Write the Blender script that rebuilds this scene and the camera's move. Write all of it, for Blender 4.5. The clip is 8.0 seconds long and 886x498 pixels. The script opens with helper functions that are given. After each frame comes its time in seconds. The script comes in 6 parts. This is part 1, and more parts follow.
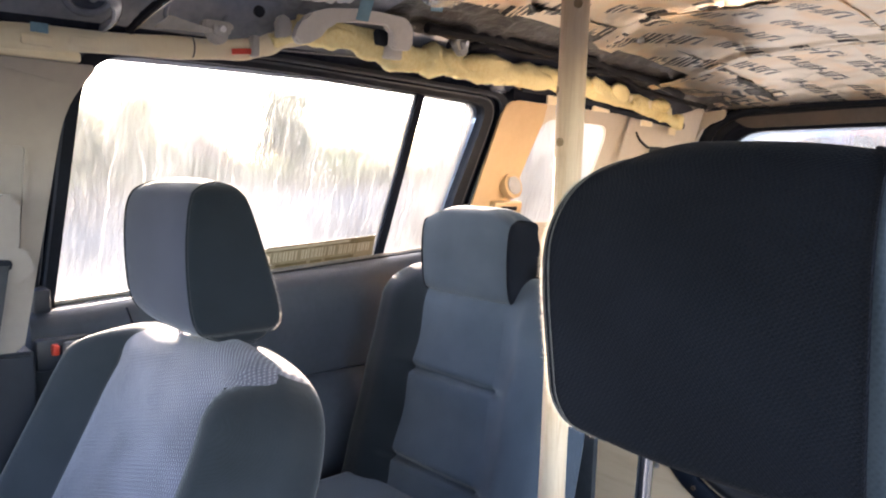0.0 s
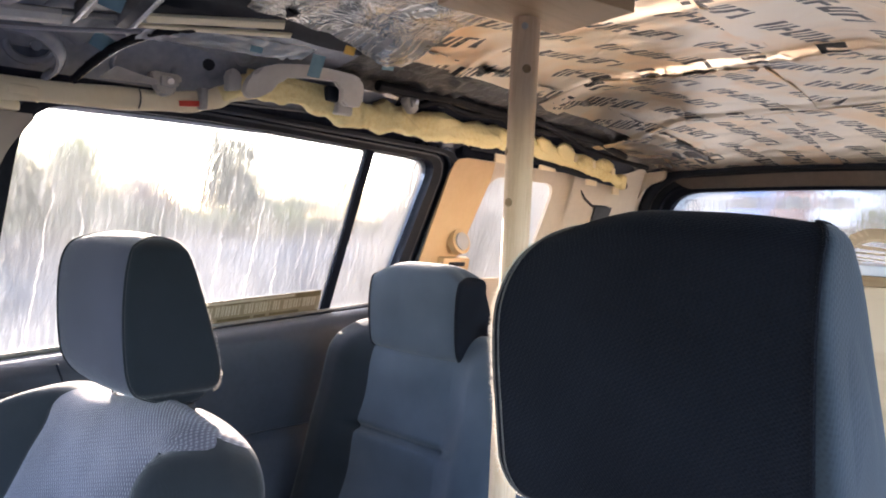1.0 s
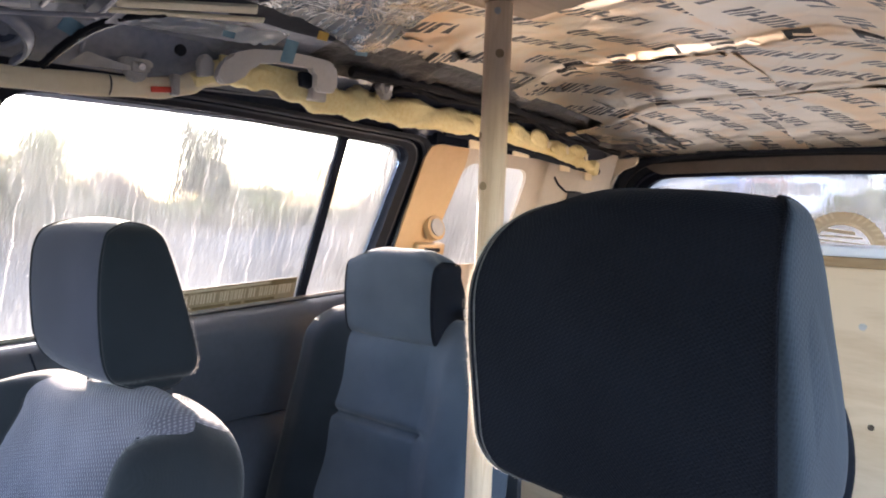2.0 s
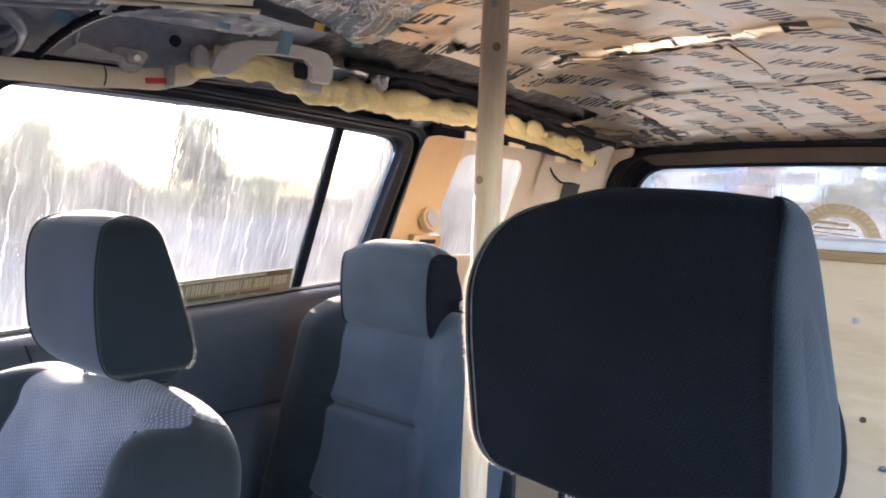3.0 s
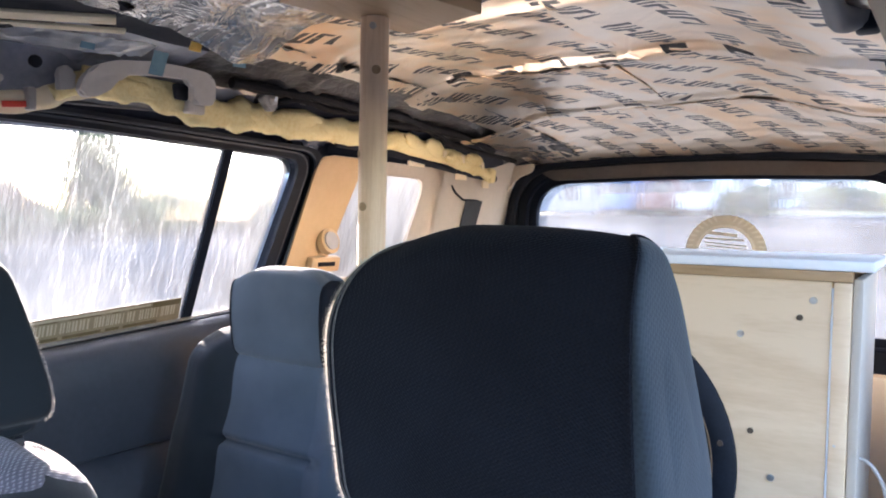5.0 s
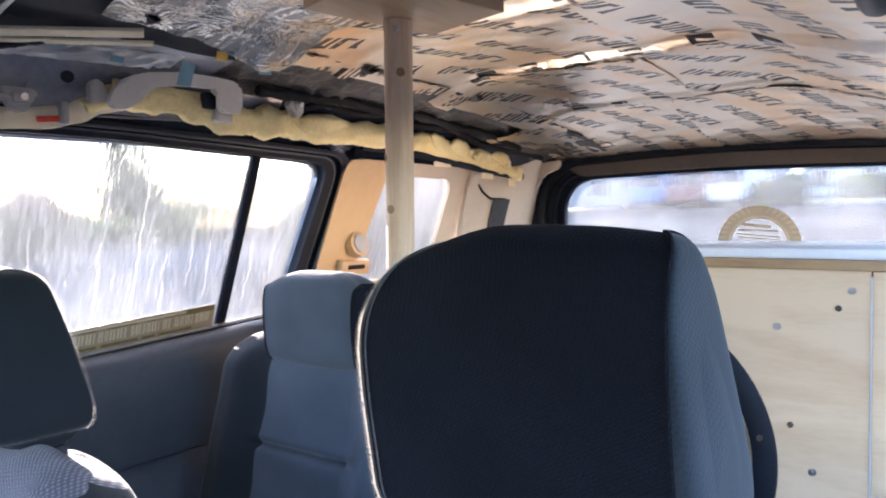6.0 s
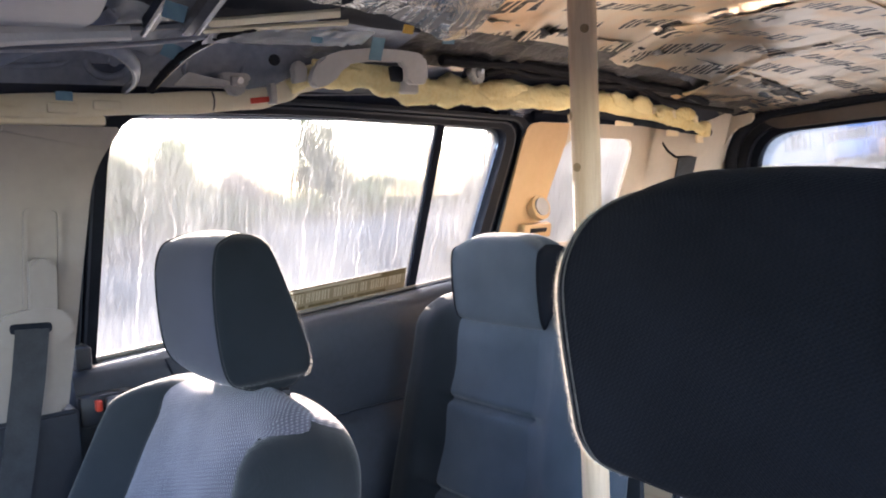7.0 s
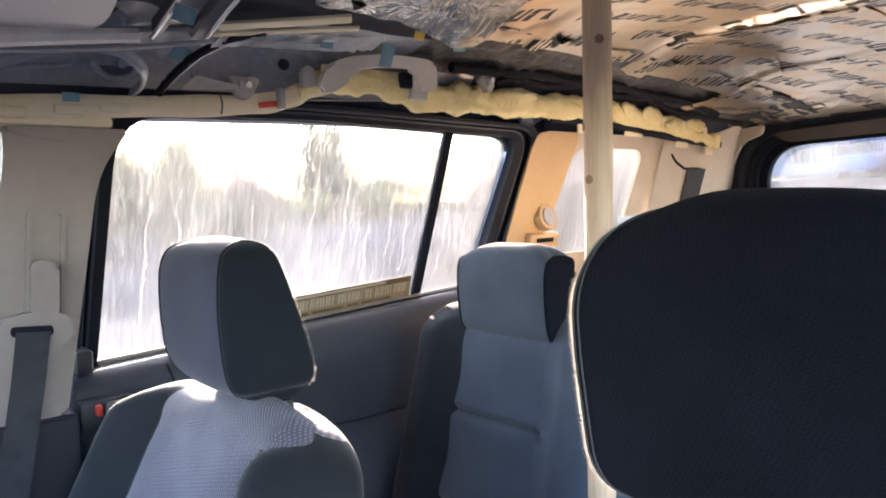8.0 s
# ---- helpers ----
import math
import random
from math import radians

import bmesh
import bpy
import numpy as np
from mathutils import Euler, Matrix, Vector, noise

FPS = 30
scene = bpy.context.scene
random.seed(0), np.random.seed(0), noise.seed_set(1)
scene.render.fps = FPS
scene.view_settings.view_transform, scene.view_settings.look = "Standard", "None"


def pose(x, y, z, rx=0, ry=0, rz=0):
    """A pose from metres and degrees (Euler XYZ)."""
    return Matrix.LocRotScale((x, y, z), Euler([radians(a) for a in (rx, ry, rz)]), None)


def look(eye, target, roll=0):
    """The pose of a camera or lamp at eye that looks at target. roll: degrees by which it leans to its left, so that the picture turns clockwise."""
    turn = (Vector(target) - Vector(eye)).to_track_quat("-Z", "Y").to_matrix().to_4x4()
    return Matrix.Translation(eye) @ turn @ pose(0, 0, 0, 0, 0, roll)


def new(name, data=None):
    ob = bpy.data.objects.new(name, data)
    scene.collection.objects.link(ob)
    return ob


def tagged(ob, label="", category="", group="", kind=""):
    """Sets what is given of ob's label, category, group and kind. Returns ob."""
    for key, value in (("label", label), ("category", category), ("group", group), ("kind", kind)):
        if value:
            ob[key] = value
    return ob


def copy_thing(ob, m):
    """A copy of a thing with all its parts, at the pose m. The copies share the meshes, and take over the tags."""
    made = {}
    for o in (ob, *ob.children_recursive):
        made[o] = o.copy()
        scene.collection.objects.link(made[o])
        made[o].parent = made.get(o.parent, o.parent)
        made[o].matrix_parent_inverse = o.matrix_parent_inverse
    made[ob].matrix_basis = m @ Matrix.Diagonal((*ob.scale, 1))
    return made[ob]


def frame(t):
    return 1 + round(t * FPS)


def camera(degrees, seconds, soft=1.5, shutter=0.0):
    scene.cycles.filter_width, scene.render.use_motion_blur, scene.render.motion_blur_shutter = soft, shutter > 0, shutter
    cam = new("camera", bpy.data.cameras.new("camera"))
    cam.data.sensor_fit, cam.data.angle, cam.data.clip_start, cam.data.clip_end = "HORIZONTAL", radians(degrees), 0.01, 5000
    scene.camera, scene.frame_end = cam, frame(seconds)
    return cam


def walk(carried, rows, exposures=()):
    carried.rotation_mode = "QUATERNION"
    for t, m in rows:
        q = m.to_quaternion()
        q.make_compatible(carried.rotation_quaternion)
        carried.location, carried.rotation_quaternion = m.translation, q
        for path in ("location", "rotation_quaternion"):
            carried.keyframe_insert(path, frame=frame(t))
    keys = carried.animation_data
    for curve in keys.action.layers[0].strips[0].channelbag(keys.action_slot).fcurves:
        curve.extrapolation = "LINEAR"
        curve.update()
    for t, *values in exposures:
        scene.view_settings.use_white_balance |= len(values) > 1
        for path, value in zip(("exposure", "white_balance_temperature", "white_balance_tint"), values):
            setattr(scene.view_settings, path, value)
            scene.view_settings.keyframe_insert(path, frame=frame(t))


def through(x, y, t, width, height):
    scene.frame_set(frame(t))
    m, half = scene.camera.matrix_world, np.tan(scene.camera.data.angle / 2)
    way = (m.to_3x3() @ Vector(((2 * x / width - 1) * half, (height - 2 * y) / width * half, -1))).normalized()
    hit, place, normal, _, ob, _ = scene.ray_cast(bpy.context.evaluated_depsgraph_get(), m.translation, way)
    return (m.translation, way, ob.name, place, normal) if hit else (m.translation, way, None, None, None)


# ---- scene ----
EXPO = 2.70
cam = camera(62.60, 8.0, soft=1.9, shutter=0.3)


def view(x, y, z, yaw, pitch, roll):
    """A camera pose: yaw to the left from +y, pitch up, roll as look()."""
    return pose(x, y, z, 90 + pitch, 0, yaw) @ pose(0, 0, 0, 0, 0, roll)


# seconds, x, y, z, yaw, pitch, roll
ROWS = [
    (0.0, 0.6166, -0.4477, 1.5017, 46.71, -5.86, 1.87),
    (0.5, 0.6030, -0.4412, 1.5049, 44.26, -2.86, 2.28),
    (1.0, 0.6097, -0.4445, 1.5099, 42.70, -1.61, 2.82),
    (1.5, 0.6086, -0.4546, 1.5144, 41.57, -1.51, 2.66),
    (2.0, 0.6162, -0.4525, 1.5030, 40.69, -2.40, 2.36),
    (2.2, 0.6168, -0.4528, 1.5029, 40.40, -2.63, 2.39),
    (3.3, 0.6131, -0.4576, 1.5129, 40.13, -3.40, 2.64),
    (3.5, 0.6120, -0.4598, 1.5136, 39.57, -3.08, 2.60),
    (4.0, 0.6191, -0.4488, 1.5138, 37.55, -2.63, 2.07),
    (4.5, 0.6277, -0.4163, 1.5288, 34.42, -2.23, 1.48),
    (4.7, 0.6284, -0.4091, 1.5299, 33.68, -2.06, 1.23),
    (5.8, 0.6196, -0.3974, 1.5329, 34.78, -1.99, 0.05),
    (6.0, 0.6256, -0.4027, 1.5321, 35.94, -2.11, -0.57),
    (6.2, 0.6670, -0.3922, 1.5417, 38.23, -2.80, -1.75),
    (6.3, 0.6770, -0.3890, 1.5405, 39.10, -3.08, -2.15),
    (6.5, 0.6869, -0.4122, 1.5238, 44.11, -3.82, -2.82),
    (7.0, 0.6288, -0.4293, 1.5211, 49.80, -4.24, -2.55),
    (7.5, 0.6124, -0.4244, 1.5270, 50.20, -4.01, -1.89),
    (8.0, 0.6125, -0.4244, 1.5271, 50.03, -3.80, -1.46),
]
walk(cam, [(t, view(*r)) for t, *r in ROWS], exposures=[(0.0, EXPO + 0.62, 7150, 22), (0.5, EXPO + 0.35, 6750, 22), (1.0, EXPO + 0.25, 6750, 22), (2.0, EXPO + 0.18, 6750, 22), (3.5, EXPO + 0.29, 6550, 22), (4.7, EXPO + 0.32, 6350, 22), (6.0, EXPO + 0.27, 6100, 22), (6.5, EXPO + 0.27, 6350, 22), (8.0, EXPO + 0.34, 6850, 22)])

# ---------------------------------------------------------------- light
world = bpy.data.worlds.new("sky")
scene.world = world
world.use_nodes = True
wn = world.node_tree
sky = wn.nodes.new("ShaderNodeTexSky")
sky.sky_type = "NISHITA"
sky.sun_disc = False
SUN_EL, SUN_AZ = radians(11.5), radians(24)   # azimuth: from -x towards +y
sky.sun_elevation = radians(24)
sky.sun_rotation = -(radians(90) - SUN_AZ)
sky.dust_density, sky.ozone_density = 0.6, 1.5
wn.links.new(sky.outputs[0], wn.nodes["Background"].inputs[0])
wn.nodes["Background"].inputs[1].default_value = 0.15
sun = new("sun", bpy.data.lights.new("sun", "SUN"))
sun.data.energy, sun.data.angle, sun.data.color = 4.2, radians(0.6), (1.0, 0.90, 0.76)
sun_dir = Vector((-math.cos(SUN_EL) * math.cos(SUN_AZ), math.cos(SUN_EL) * math.sin(SUN_AZ), math.sin(SUN_EL)))
sun.matrix_world = look(sun_dir * 30, (0, 0, 0))


# ---------------------------------------------------------------- materials
def node_mat(name):
    m = bpy.data.materials.new(name)
    m.use_nodes = True
    return m, m.node_tree, m.node_tree.nodes["Principled BSDF"]


def add_node(nt, kind, **values):
    n = nt.nodes.new(kind)
    for k, v in values.items():
        n.inputs[k.replace("_", " ")].default_value = v
    return n


def coords(nt, scale=(1, 1, 1), turn=(0, 0, 0)):
    tc = nt.nodes.new("ShaderNodeTexCoord")
    mp = nt.nodes.new("ShaderNodeMapping")
    mp.inputs["Scale"].default_value = scale
    mp.inputs["Rotation"].default_value = turn
    nt.links.new(tc.outputs["Object"], mp.inputs["Vector"])
    return mp.outputs[0]


def ramp(nt, fac, stops):
    r = nt.nodes.new("ShaderNodeValToRGB")
    while len(r.color_ramp.elements) < len(stops):
        r.color_ramp.elements.new(0.5)
    for e, (p, c) in zip(r.color_ramp.elements, stops):
        e.position, e.color = p, (*c, 1) if len(c) == 3 else c
    nt.links.new(fac, r.inputs[0])
    return r.outputs[0]


def surface(name, dark, light, rough, scale=8.0, grain=0.0, grain_size=400.0, metal=0.0, sheen=0.0, stretch=(1, 1, 1), rough_var=0.08, coat=0.0, fine=0.12, relief=0.001, spec=0.5):
    """A plain worn surface: two colours mixed by broad and fine noise, with a fine grain in relief."""
    m, nt, b = node_mat(name)
    v = coords(nt, stretch)
    big = add_node(nt, "ShaderNodeTexNoise", Scale=scale, Detail=6.0, Roughness=0.6)
    small = add_node(nt, "ShaderNodeTexNoise", Scale=scale * 14, Detail=4.0)
    nt.links.new(v, big.inputs["Vector"])
    nt.links.new(v, small.inputs["Vector"])
    mix = nt.nodes.new("ShaderNodeMath")
    mix.operation = "MULTIPLY_ADD"
    mix.inputs[1].default_value = fine * 3
    nt.links.new(small.outputs[0], mix.inputs[0])
    nt.links.new(big.outputs[0], mix.inputs[2])
    nt.links.new(ramp(nt, mix.outputs[0], [(0.35, dark), (0.85, light)]), b.inputs["Base Color"])
    rr = nt.nodes.new("ShaderNodeMapRange")
    rr.inputs["To Min"].default_value, rr.inputs["To Max"].default_value = max(0.02, rough - rough_var), min(1, rough + rough_var)
    nt.links.new(big.outputs[0], rr.inputs[0])
    nt.links.new(rr.outputs[0], b.inputs["Roughness"])
    b.inputs["Metallic"].default_value = metal
    b.inputs["Sheen Weight"].default_value = sheen
    b.inputs["Sheen Roughness"].default_value = 0.35
    b.inputs["Coat Weight"].default_value = coat
    b.inputs["Specular IOR Level"].default_value = spec
    if grain:
        g = add_node(nt, "ShaderNodeTexNoise", Scale=grain_size, Detail=2.0)
        nt.links.new(v, g.inputs["Vector"])
        bump = add_node(nt, "ShaderNodeBump", Strength=grain, Distance=relief)
        nt.links.new(g.outputs[0], bump.inputs["Height"])
        nt.links.new(bump.outputs[0], b.inputs["Normal"])
    return m


def cloth(name, dark, light, cell=420.0, depth=0.5, sheen=0.25, ribs=0.0):
    """Woven seat cloth with a small cell mesh in relief; ribs: fine lines instead of cells."""
    m, nt, b = node_mat(name)
    v = coords(nt) if ribs else coords(nt, turn=(0.5, 0.42, 0.66))
    big = add_node(nt, "ShaderNodeTexNoise", Scale=9.0, Detail=5.0)
    nt.links.new(v, big.inputs["Vector"])
    if ribs:
        w = nt.nodes.new("ShaderNodeTexWave")
        w.bands_direction = "DIAGONAL"
        w.inputs["Scale"].default_value = ribs
        w.inputs["Distortion"].default_value = 1.2
        w.inputs["Detail"].default_value = 1.0
        w.inputs["Detail Scale"].default_value = 1.5
        nt.links.new(v, w.inputs["Vector"])
        w2 = nt.nodes.new("ShaderNodeTexWave")
        w2.bands_direction = "X"
        w2.inputs["Scale"].default_value = ribs * 0.7
        w2.inputs["Distortion"].default_value = 1.0
        nt.links.new(v, w2.inputs["Vector"])
        mm = nt.nodes.new("ShaderNodeMath")
        mm.operation = "MULTIPLY"
        nt.links.new(w.outputs["Fac"], mm.inputs[0])
        nt.links.new(w2.outputs["Fac"], mm.inputs[1])
        height = mm.outputs[0]
    else:
        vo = add_node(nt, "ShaderNodeTexVoronoi", Scale=cell, Randomness=0.22)
        nt.links.new(v, vo.inputs["Vector"])
        height = vo.outputs["Distance"]
    mix = nt.nodes.new("ShaderNodeMath")
    mix.operation = "MULTIPLY_ADD"
    mix.inputs[1].default_value = 0.45
    nt.links.new(height, mix.inputs[0])
    nt.links.new(big.outputs[0], mix.inputs[2])
    nt.links.new(ramp(nt, mix.outputs[0], [(0.3, dark), (0.95, light)]), b.inputs["Base Color"])
    b.inputs["Roughness"].default_value = 0.85
    b.inputs["Specular IOR Level"].default_value = 0.2
    b.inputs["Sheen Weight"].default_value = sheen
    b.inputs["Sheen Roughness"].default_value = 0.4
    bump = add_node(nt, "ShaderNodeBump", Strength=depth, Distance=0.0012)
    nt.links.new(height, bump.inputs["Height"])
    nt.links.new(bump.outputs[0], b.inputs["Normal"])
    return m


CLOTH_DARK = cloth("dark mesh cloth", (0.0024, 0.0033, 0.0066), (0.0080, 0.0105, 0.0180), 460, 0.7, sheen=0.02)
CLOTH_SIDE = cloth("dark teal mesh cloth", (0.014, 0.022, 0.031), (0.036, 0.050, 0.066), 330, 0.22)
CLOTH_GREY = cloth("grey seat cloth", (0.039, 0.055, 0.073), (0.078, 0.101, 0.131), 700, 0.3, sheen=0.35)
CLOTH_HEAD = cloth("slate headrest cloth", (0.025, 0.028, 0.045), (0.050, 0.054, 0.085), 700, 0.3, sheen=0.35)
CLOTH_LIGHT = cloth("light ribbed seat cloth", (0.074, 0.071, 0.094), (0.258, 0.250, 0.310), ribs=88.0, depth=0.9, sheen=0.4)
CLOTH_BOLSTER = cloth("dark bolster cloth", (0.012, 0.0155, 0.019), (0.028, 0.034, 0.041), 800, 0.3, sheen=0.3)
CLOTH_BLACK = cloth("black bolster cloth", (0.006, 0.009, 0.013), (0.016, 0.022, 0.029), 800, 0.3, sheen=0.2)


def fibre(name, dark, light, through, sheen=0.0):
    """Thin pale fibres that let part of the light through."""
    m = surface(name, dark, light, 0.8, 60, sheen=sheen)
    nt = m.node_tree
    tr = nt.nodes.new("ShaderNodeBsdfTranslucent")
    tr.inputs["Color"].default_value = (*light, 1)
    mix = nt.nodes.new("ShaderNodeMixShader")
    mix.inputs[0].default_value = through
    body = nt.nodes["Material Output"].inputs["Surface"].links[0].from_socket
    nt.links.new(body, mix.inputs[1])
    nt.links.new(tr.outputs[0], mix.inputs[2])
    nt.links.new(mix.outputs[0], nt.nodes["Material Output"].inputs["Surface"])
    return m


SEAM_CORD = surface("grey seam cord", (0.05, 0.05, 0.055), (0.12, 0.117, 0.115), 0.8, 90, sheen=0.6)
PIPING = surface("dark seam piping", (0.012, 0.013, 0.017), (0.03, 0.031, 0.038), 0.7, 60)
FUZZ = fibre("pale seam fibre", (0.5, 0.48, 0.44), (0.78, 0.75, 0.69), 0.55)
CHROME = surface("chrome", (0.75, 0.75, 0.76), (0.88, 0.88, 0.88), 0.09, 20, metal=1.0, rough_var=0.04)
BLACK_PLASTIC = surface("black grained plastic", (0.010, 0.013, 0.021), (0.022, 0.027, 0.040), 0.5, 5, grain=0.35, grain_size=500)
DOOR_PLASTIC = surface("grained navy black door plastic", (0.020, 0.025, 0.036), (0.040, 0.047, 0.062), 0.55, 6, grain=0.3, grain_size=500)
RUBBER = surface("black rubber", (0.005, 0.007, 0.012), (0.013, 0.017, 0.027), 0.55, 12, grain=0.15, spec=0.15)
SEAL_RIB = surface("dark rubber rib", (0.013, 0.020, 0.034), (0.028, 0.040, 0.062), 0.4, 12)
FRAME_BLACK = surface("satin black paint", (0.005, 0.007, 0.014), (0.011, 0.015, 0.027), 0.75, 6, spec=0.08)
RAIL_PAINT = surface("black paint on the door rail", (0.026, 0.033, 0.056), (0.056, 0.068, 0.104), 0.25, 5, coat=0.4)
# roof steel in two copies: shade in the dark colour, glare in the pale
ROOF_SHADED = surface("roof steel with shade in its colour", (0.014, 0.017, 0.027), (0.034, 0.038, 0.052), 0.75, 5, grain=0.1, grain_size=150, spec=0.12)
ROOF_METAL = surface("painted steel with caught light in its colour", (0.15, 0.168, 0.215), (0.34, 0.365, 0.43), 0.22, 5, grain=0.1, grain_size=150, coat=0.6)
GREIGE = surface("warm grey pillar plastic", (0.29, 0.253, 0.23), (0.365, 0.322, 0.293), 0.5, 4, grain=0.25, grain_size=600)
CREAM = surface("cream trim plastic", (0.50, 0.44, 0.36), (0.62, 0.55, 0.46), 0.5, 4, grain=0.25, grain_size=600)
# cream trim again, with the warm bounce light put into its colour
CREAM_WARM_LIT = surface("cream trim plastic with warm bounce light in it", (0.50, 0.35, 0.19), (0.60, 0.43, 0.25), 0.5, 4, grain=0.25, grain_size=600)
BROWN_TRIM = surface("dark brown grey trim", (0.045, 0.038, 0.034), (0.085, 0.072, 0.064), 0.5, 5, grain=0.3, grain_size=500)
AIRBAG = surface("cream airbag cloth", (0.74, 0.56, 0.21), (0.90, 0.77, 0.41), 0.8, 9, grain=0.9, grain_size=55, fine=0.2, relief=0.006)
AIRBAG_PALE = surface("pale cover sleeve", (0.80, 0.66, 0.43), (0.91, 0.80, 0.58), 0.7, 6, grain=0.3)
HANDLE = surface("smoky grey plastic", (0.47, 0.44, 0.41), (0.60, 0.57, 0.53), 0.35, 8)
CLEAR_CLIP = surface("grey moulded clip", (0.28, 0.27, 0.26), (0.5, 0.48, 0.45), 0.35, 30)
BLUE_TAPE = surface("blue masking tape", (0.10, 0.22, 0.29), (0.18, 0.33, 0.41), 0.7, 40)
YELLOW_TAPE = surface("yellow tape", (0.62, 0.36, 0.05), (0.8, 0.5, 0.1), 0.6, 40)
RED = surface("red tag", (0.55, 0.04, 0.02), (0.75, 0.08, 0.05), 0.5, 40)
CABLE = surface("black cable", (0.005, 0.005, 0.007), (0.017, 0.017, 0.02), 0.75, 30, grain=0.5, grain_size=180, spec=0.2)
WEBBING = surface("black belt webbing", (0.012, 0.014, 0.018), (0.035, 0.04, 0.048), 0.6, 30, grain=0.5, grain_size=1200)
WHITE_BOARD = surface("white laminate", (0.70, 0.71, 0.75), (0.80, 0.81, 0.84), 0.4, 6)
SIDE_BOARD = surface("scuffed pale board", (0.33, 0.285, 0.235), (0.46, 0.405, 0.34), 0.6, 5, fine=0.25)
CARPET = surface("black carpet", (0.012, 0.012, 0.013), (0.03, 0.03, 0.032), 0.95, 30, grain=0.8, grain_size=300)
SCREW = surface("zinc screw", (0.45, 0.45, 0.47), (0.7, 0.7, 0.72), 0.3, 80, metal=1.0)
SCREW_DARK = surface("dark screw hole", (0.04, 0.025, 0.015), (0.09, 0.06, 0.04), 0.6, 80)
GOLD_FILM = surface("gold sticker film", (0.23, 0.185, 0.115), (0.32, 0.265, 0.17), 0.55, 30)
GOLD_DARK = surface("dark gold print", (0.10, 0.075, 0.03), (0.16, 0.12, 0.055), 0.55, 30)
GOLD_PALE = surface("pale gold print", (0.44, 0.38, 0.27), (0.56, 0.49, 0.36), 0.55, 30)


def wood(name, dark, light, along=(6, 6, 0.7), rough=0.55, ring=9.0):
    m, nt, b = node_mat(name)
    v = coords(nt, along)
    w = add_node(nt, "ShaderNodeTexNoise", Scale=ring, Detail=6.0, Distortion=1.6)
    nt.links.new(v, w.inputs["Vector"])
    pores = add_node(nt, "ShaderNodeTexNoise", Scale=ring * 16, Detail=3.0)
    nt.links.new(v, pores.inputs["Vector"])
    flat = coords(nt)
    stain = add_node(nt, "ShaderNodeTexNoise", Scale=5.0, Detail=4.0)
    nt.links.new(flat, stain.inputs["Vector"])
    a = nt.nodes.new("ShaderNodeMath")
    a.operation = "MULTIPLY_ADD"
    a.inputs[1].default_value = 0.35
    nt.links.new(pores.outputs[0], a.inputs[0])
    nt.links.new(w.outputs[0], a.inputs[2])
    c = nt.nodes.new("ShaderNodeMath")
    c.operation = "MULTIPLY_ADD"
    c.inputs[1].default_value = 0.5
    nt.links.new(stain.outputs[0], c.inputs[0])
    nt.links.new(a.outputs[0], c.inputs[2])
    nt.links.new(ramp(nt, c.outputs[0], [(0.6, dark), (1.15, light)]), b.inputs["Base Color"])
    b.inputs["Roughness"].default_value = rough
    bump = add_node(nt, "ShaderNodeBump", Strength=0.15, Distance=0.001)
    nt.links.new(a.outputs[0], bump.inputs["Height"])
    nt.links.new(bump.outputs[0], b.inputs["Normal"])
    return m


DOWEL = wood("pine dowel", (0.68, 0.45, 0.27), (0.84, 0.62, 0.42), (14, 14, 0.8))
PLYWOOD = wood("birch plywood", (0.62, 0.43, 0.265), (0.75, 0.56, 0.375), (0.9, 4, 5), ring=2.2)
PLY_PLATE = wood("plywood plate", (0.44, 0.27, 0.135), (0.56, 0.37, 0.205), (8, 1, 6), ring=4.0)
RAW_EDGE = wood("raw timber batten", (0.28, 0.16, 0.075), (0.40, 0.25, 0.13), (0.8, 8, 8))
CREAM_WOOD = surface("cream foam strip", (0.45, 0.40, 0.28), (0.58, 0.52, 0.38), 0.7, 10)


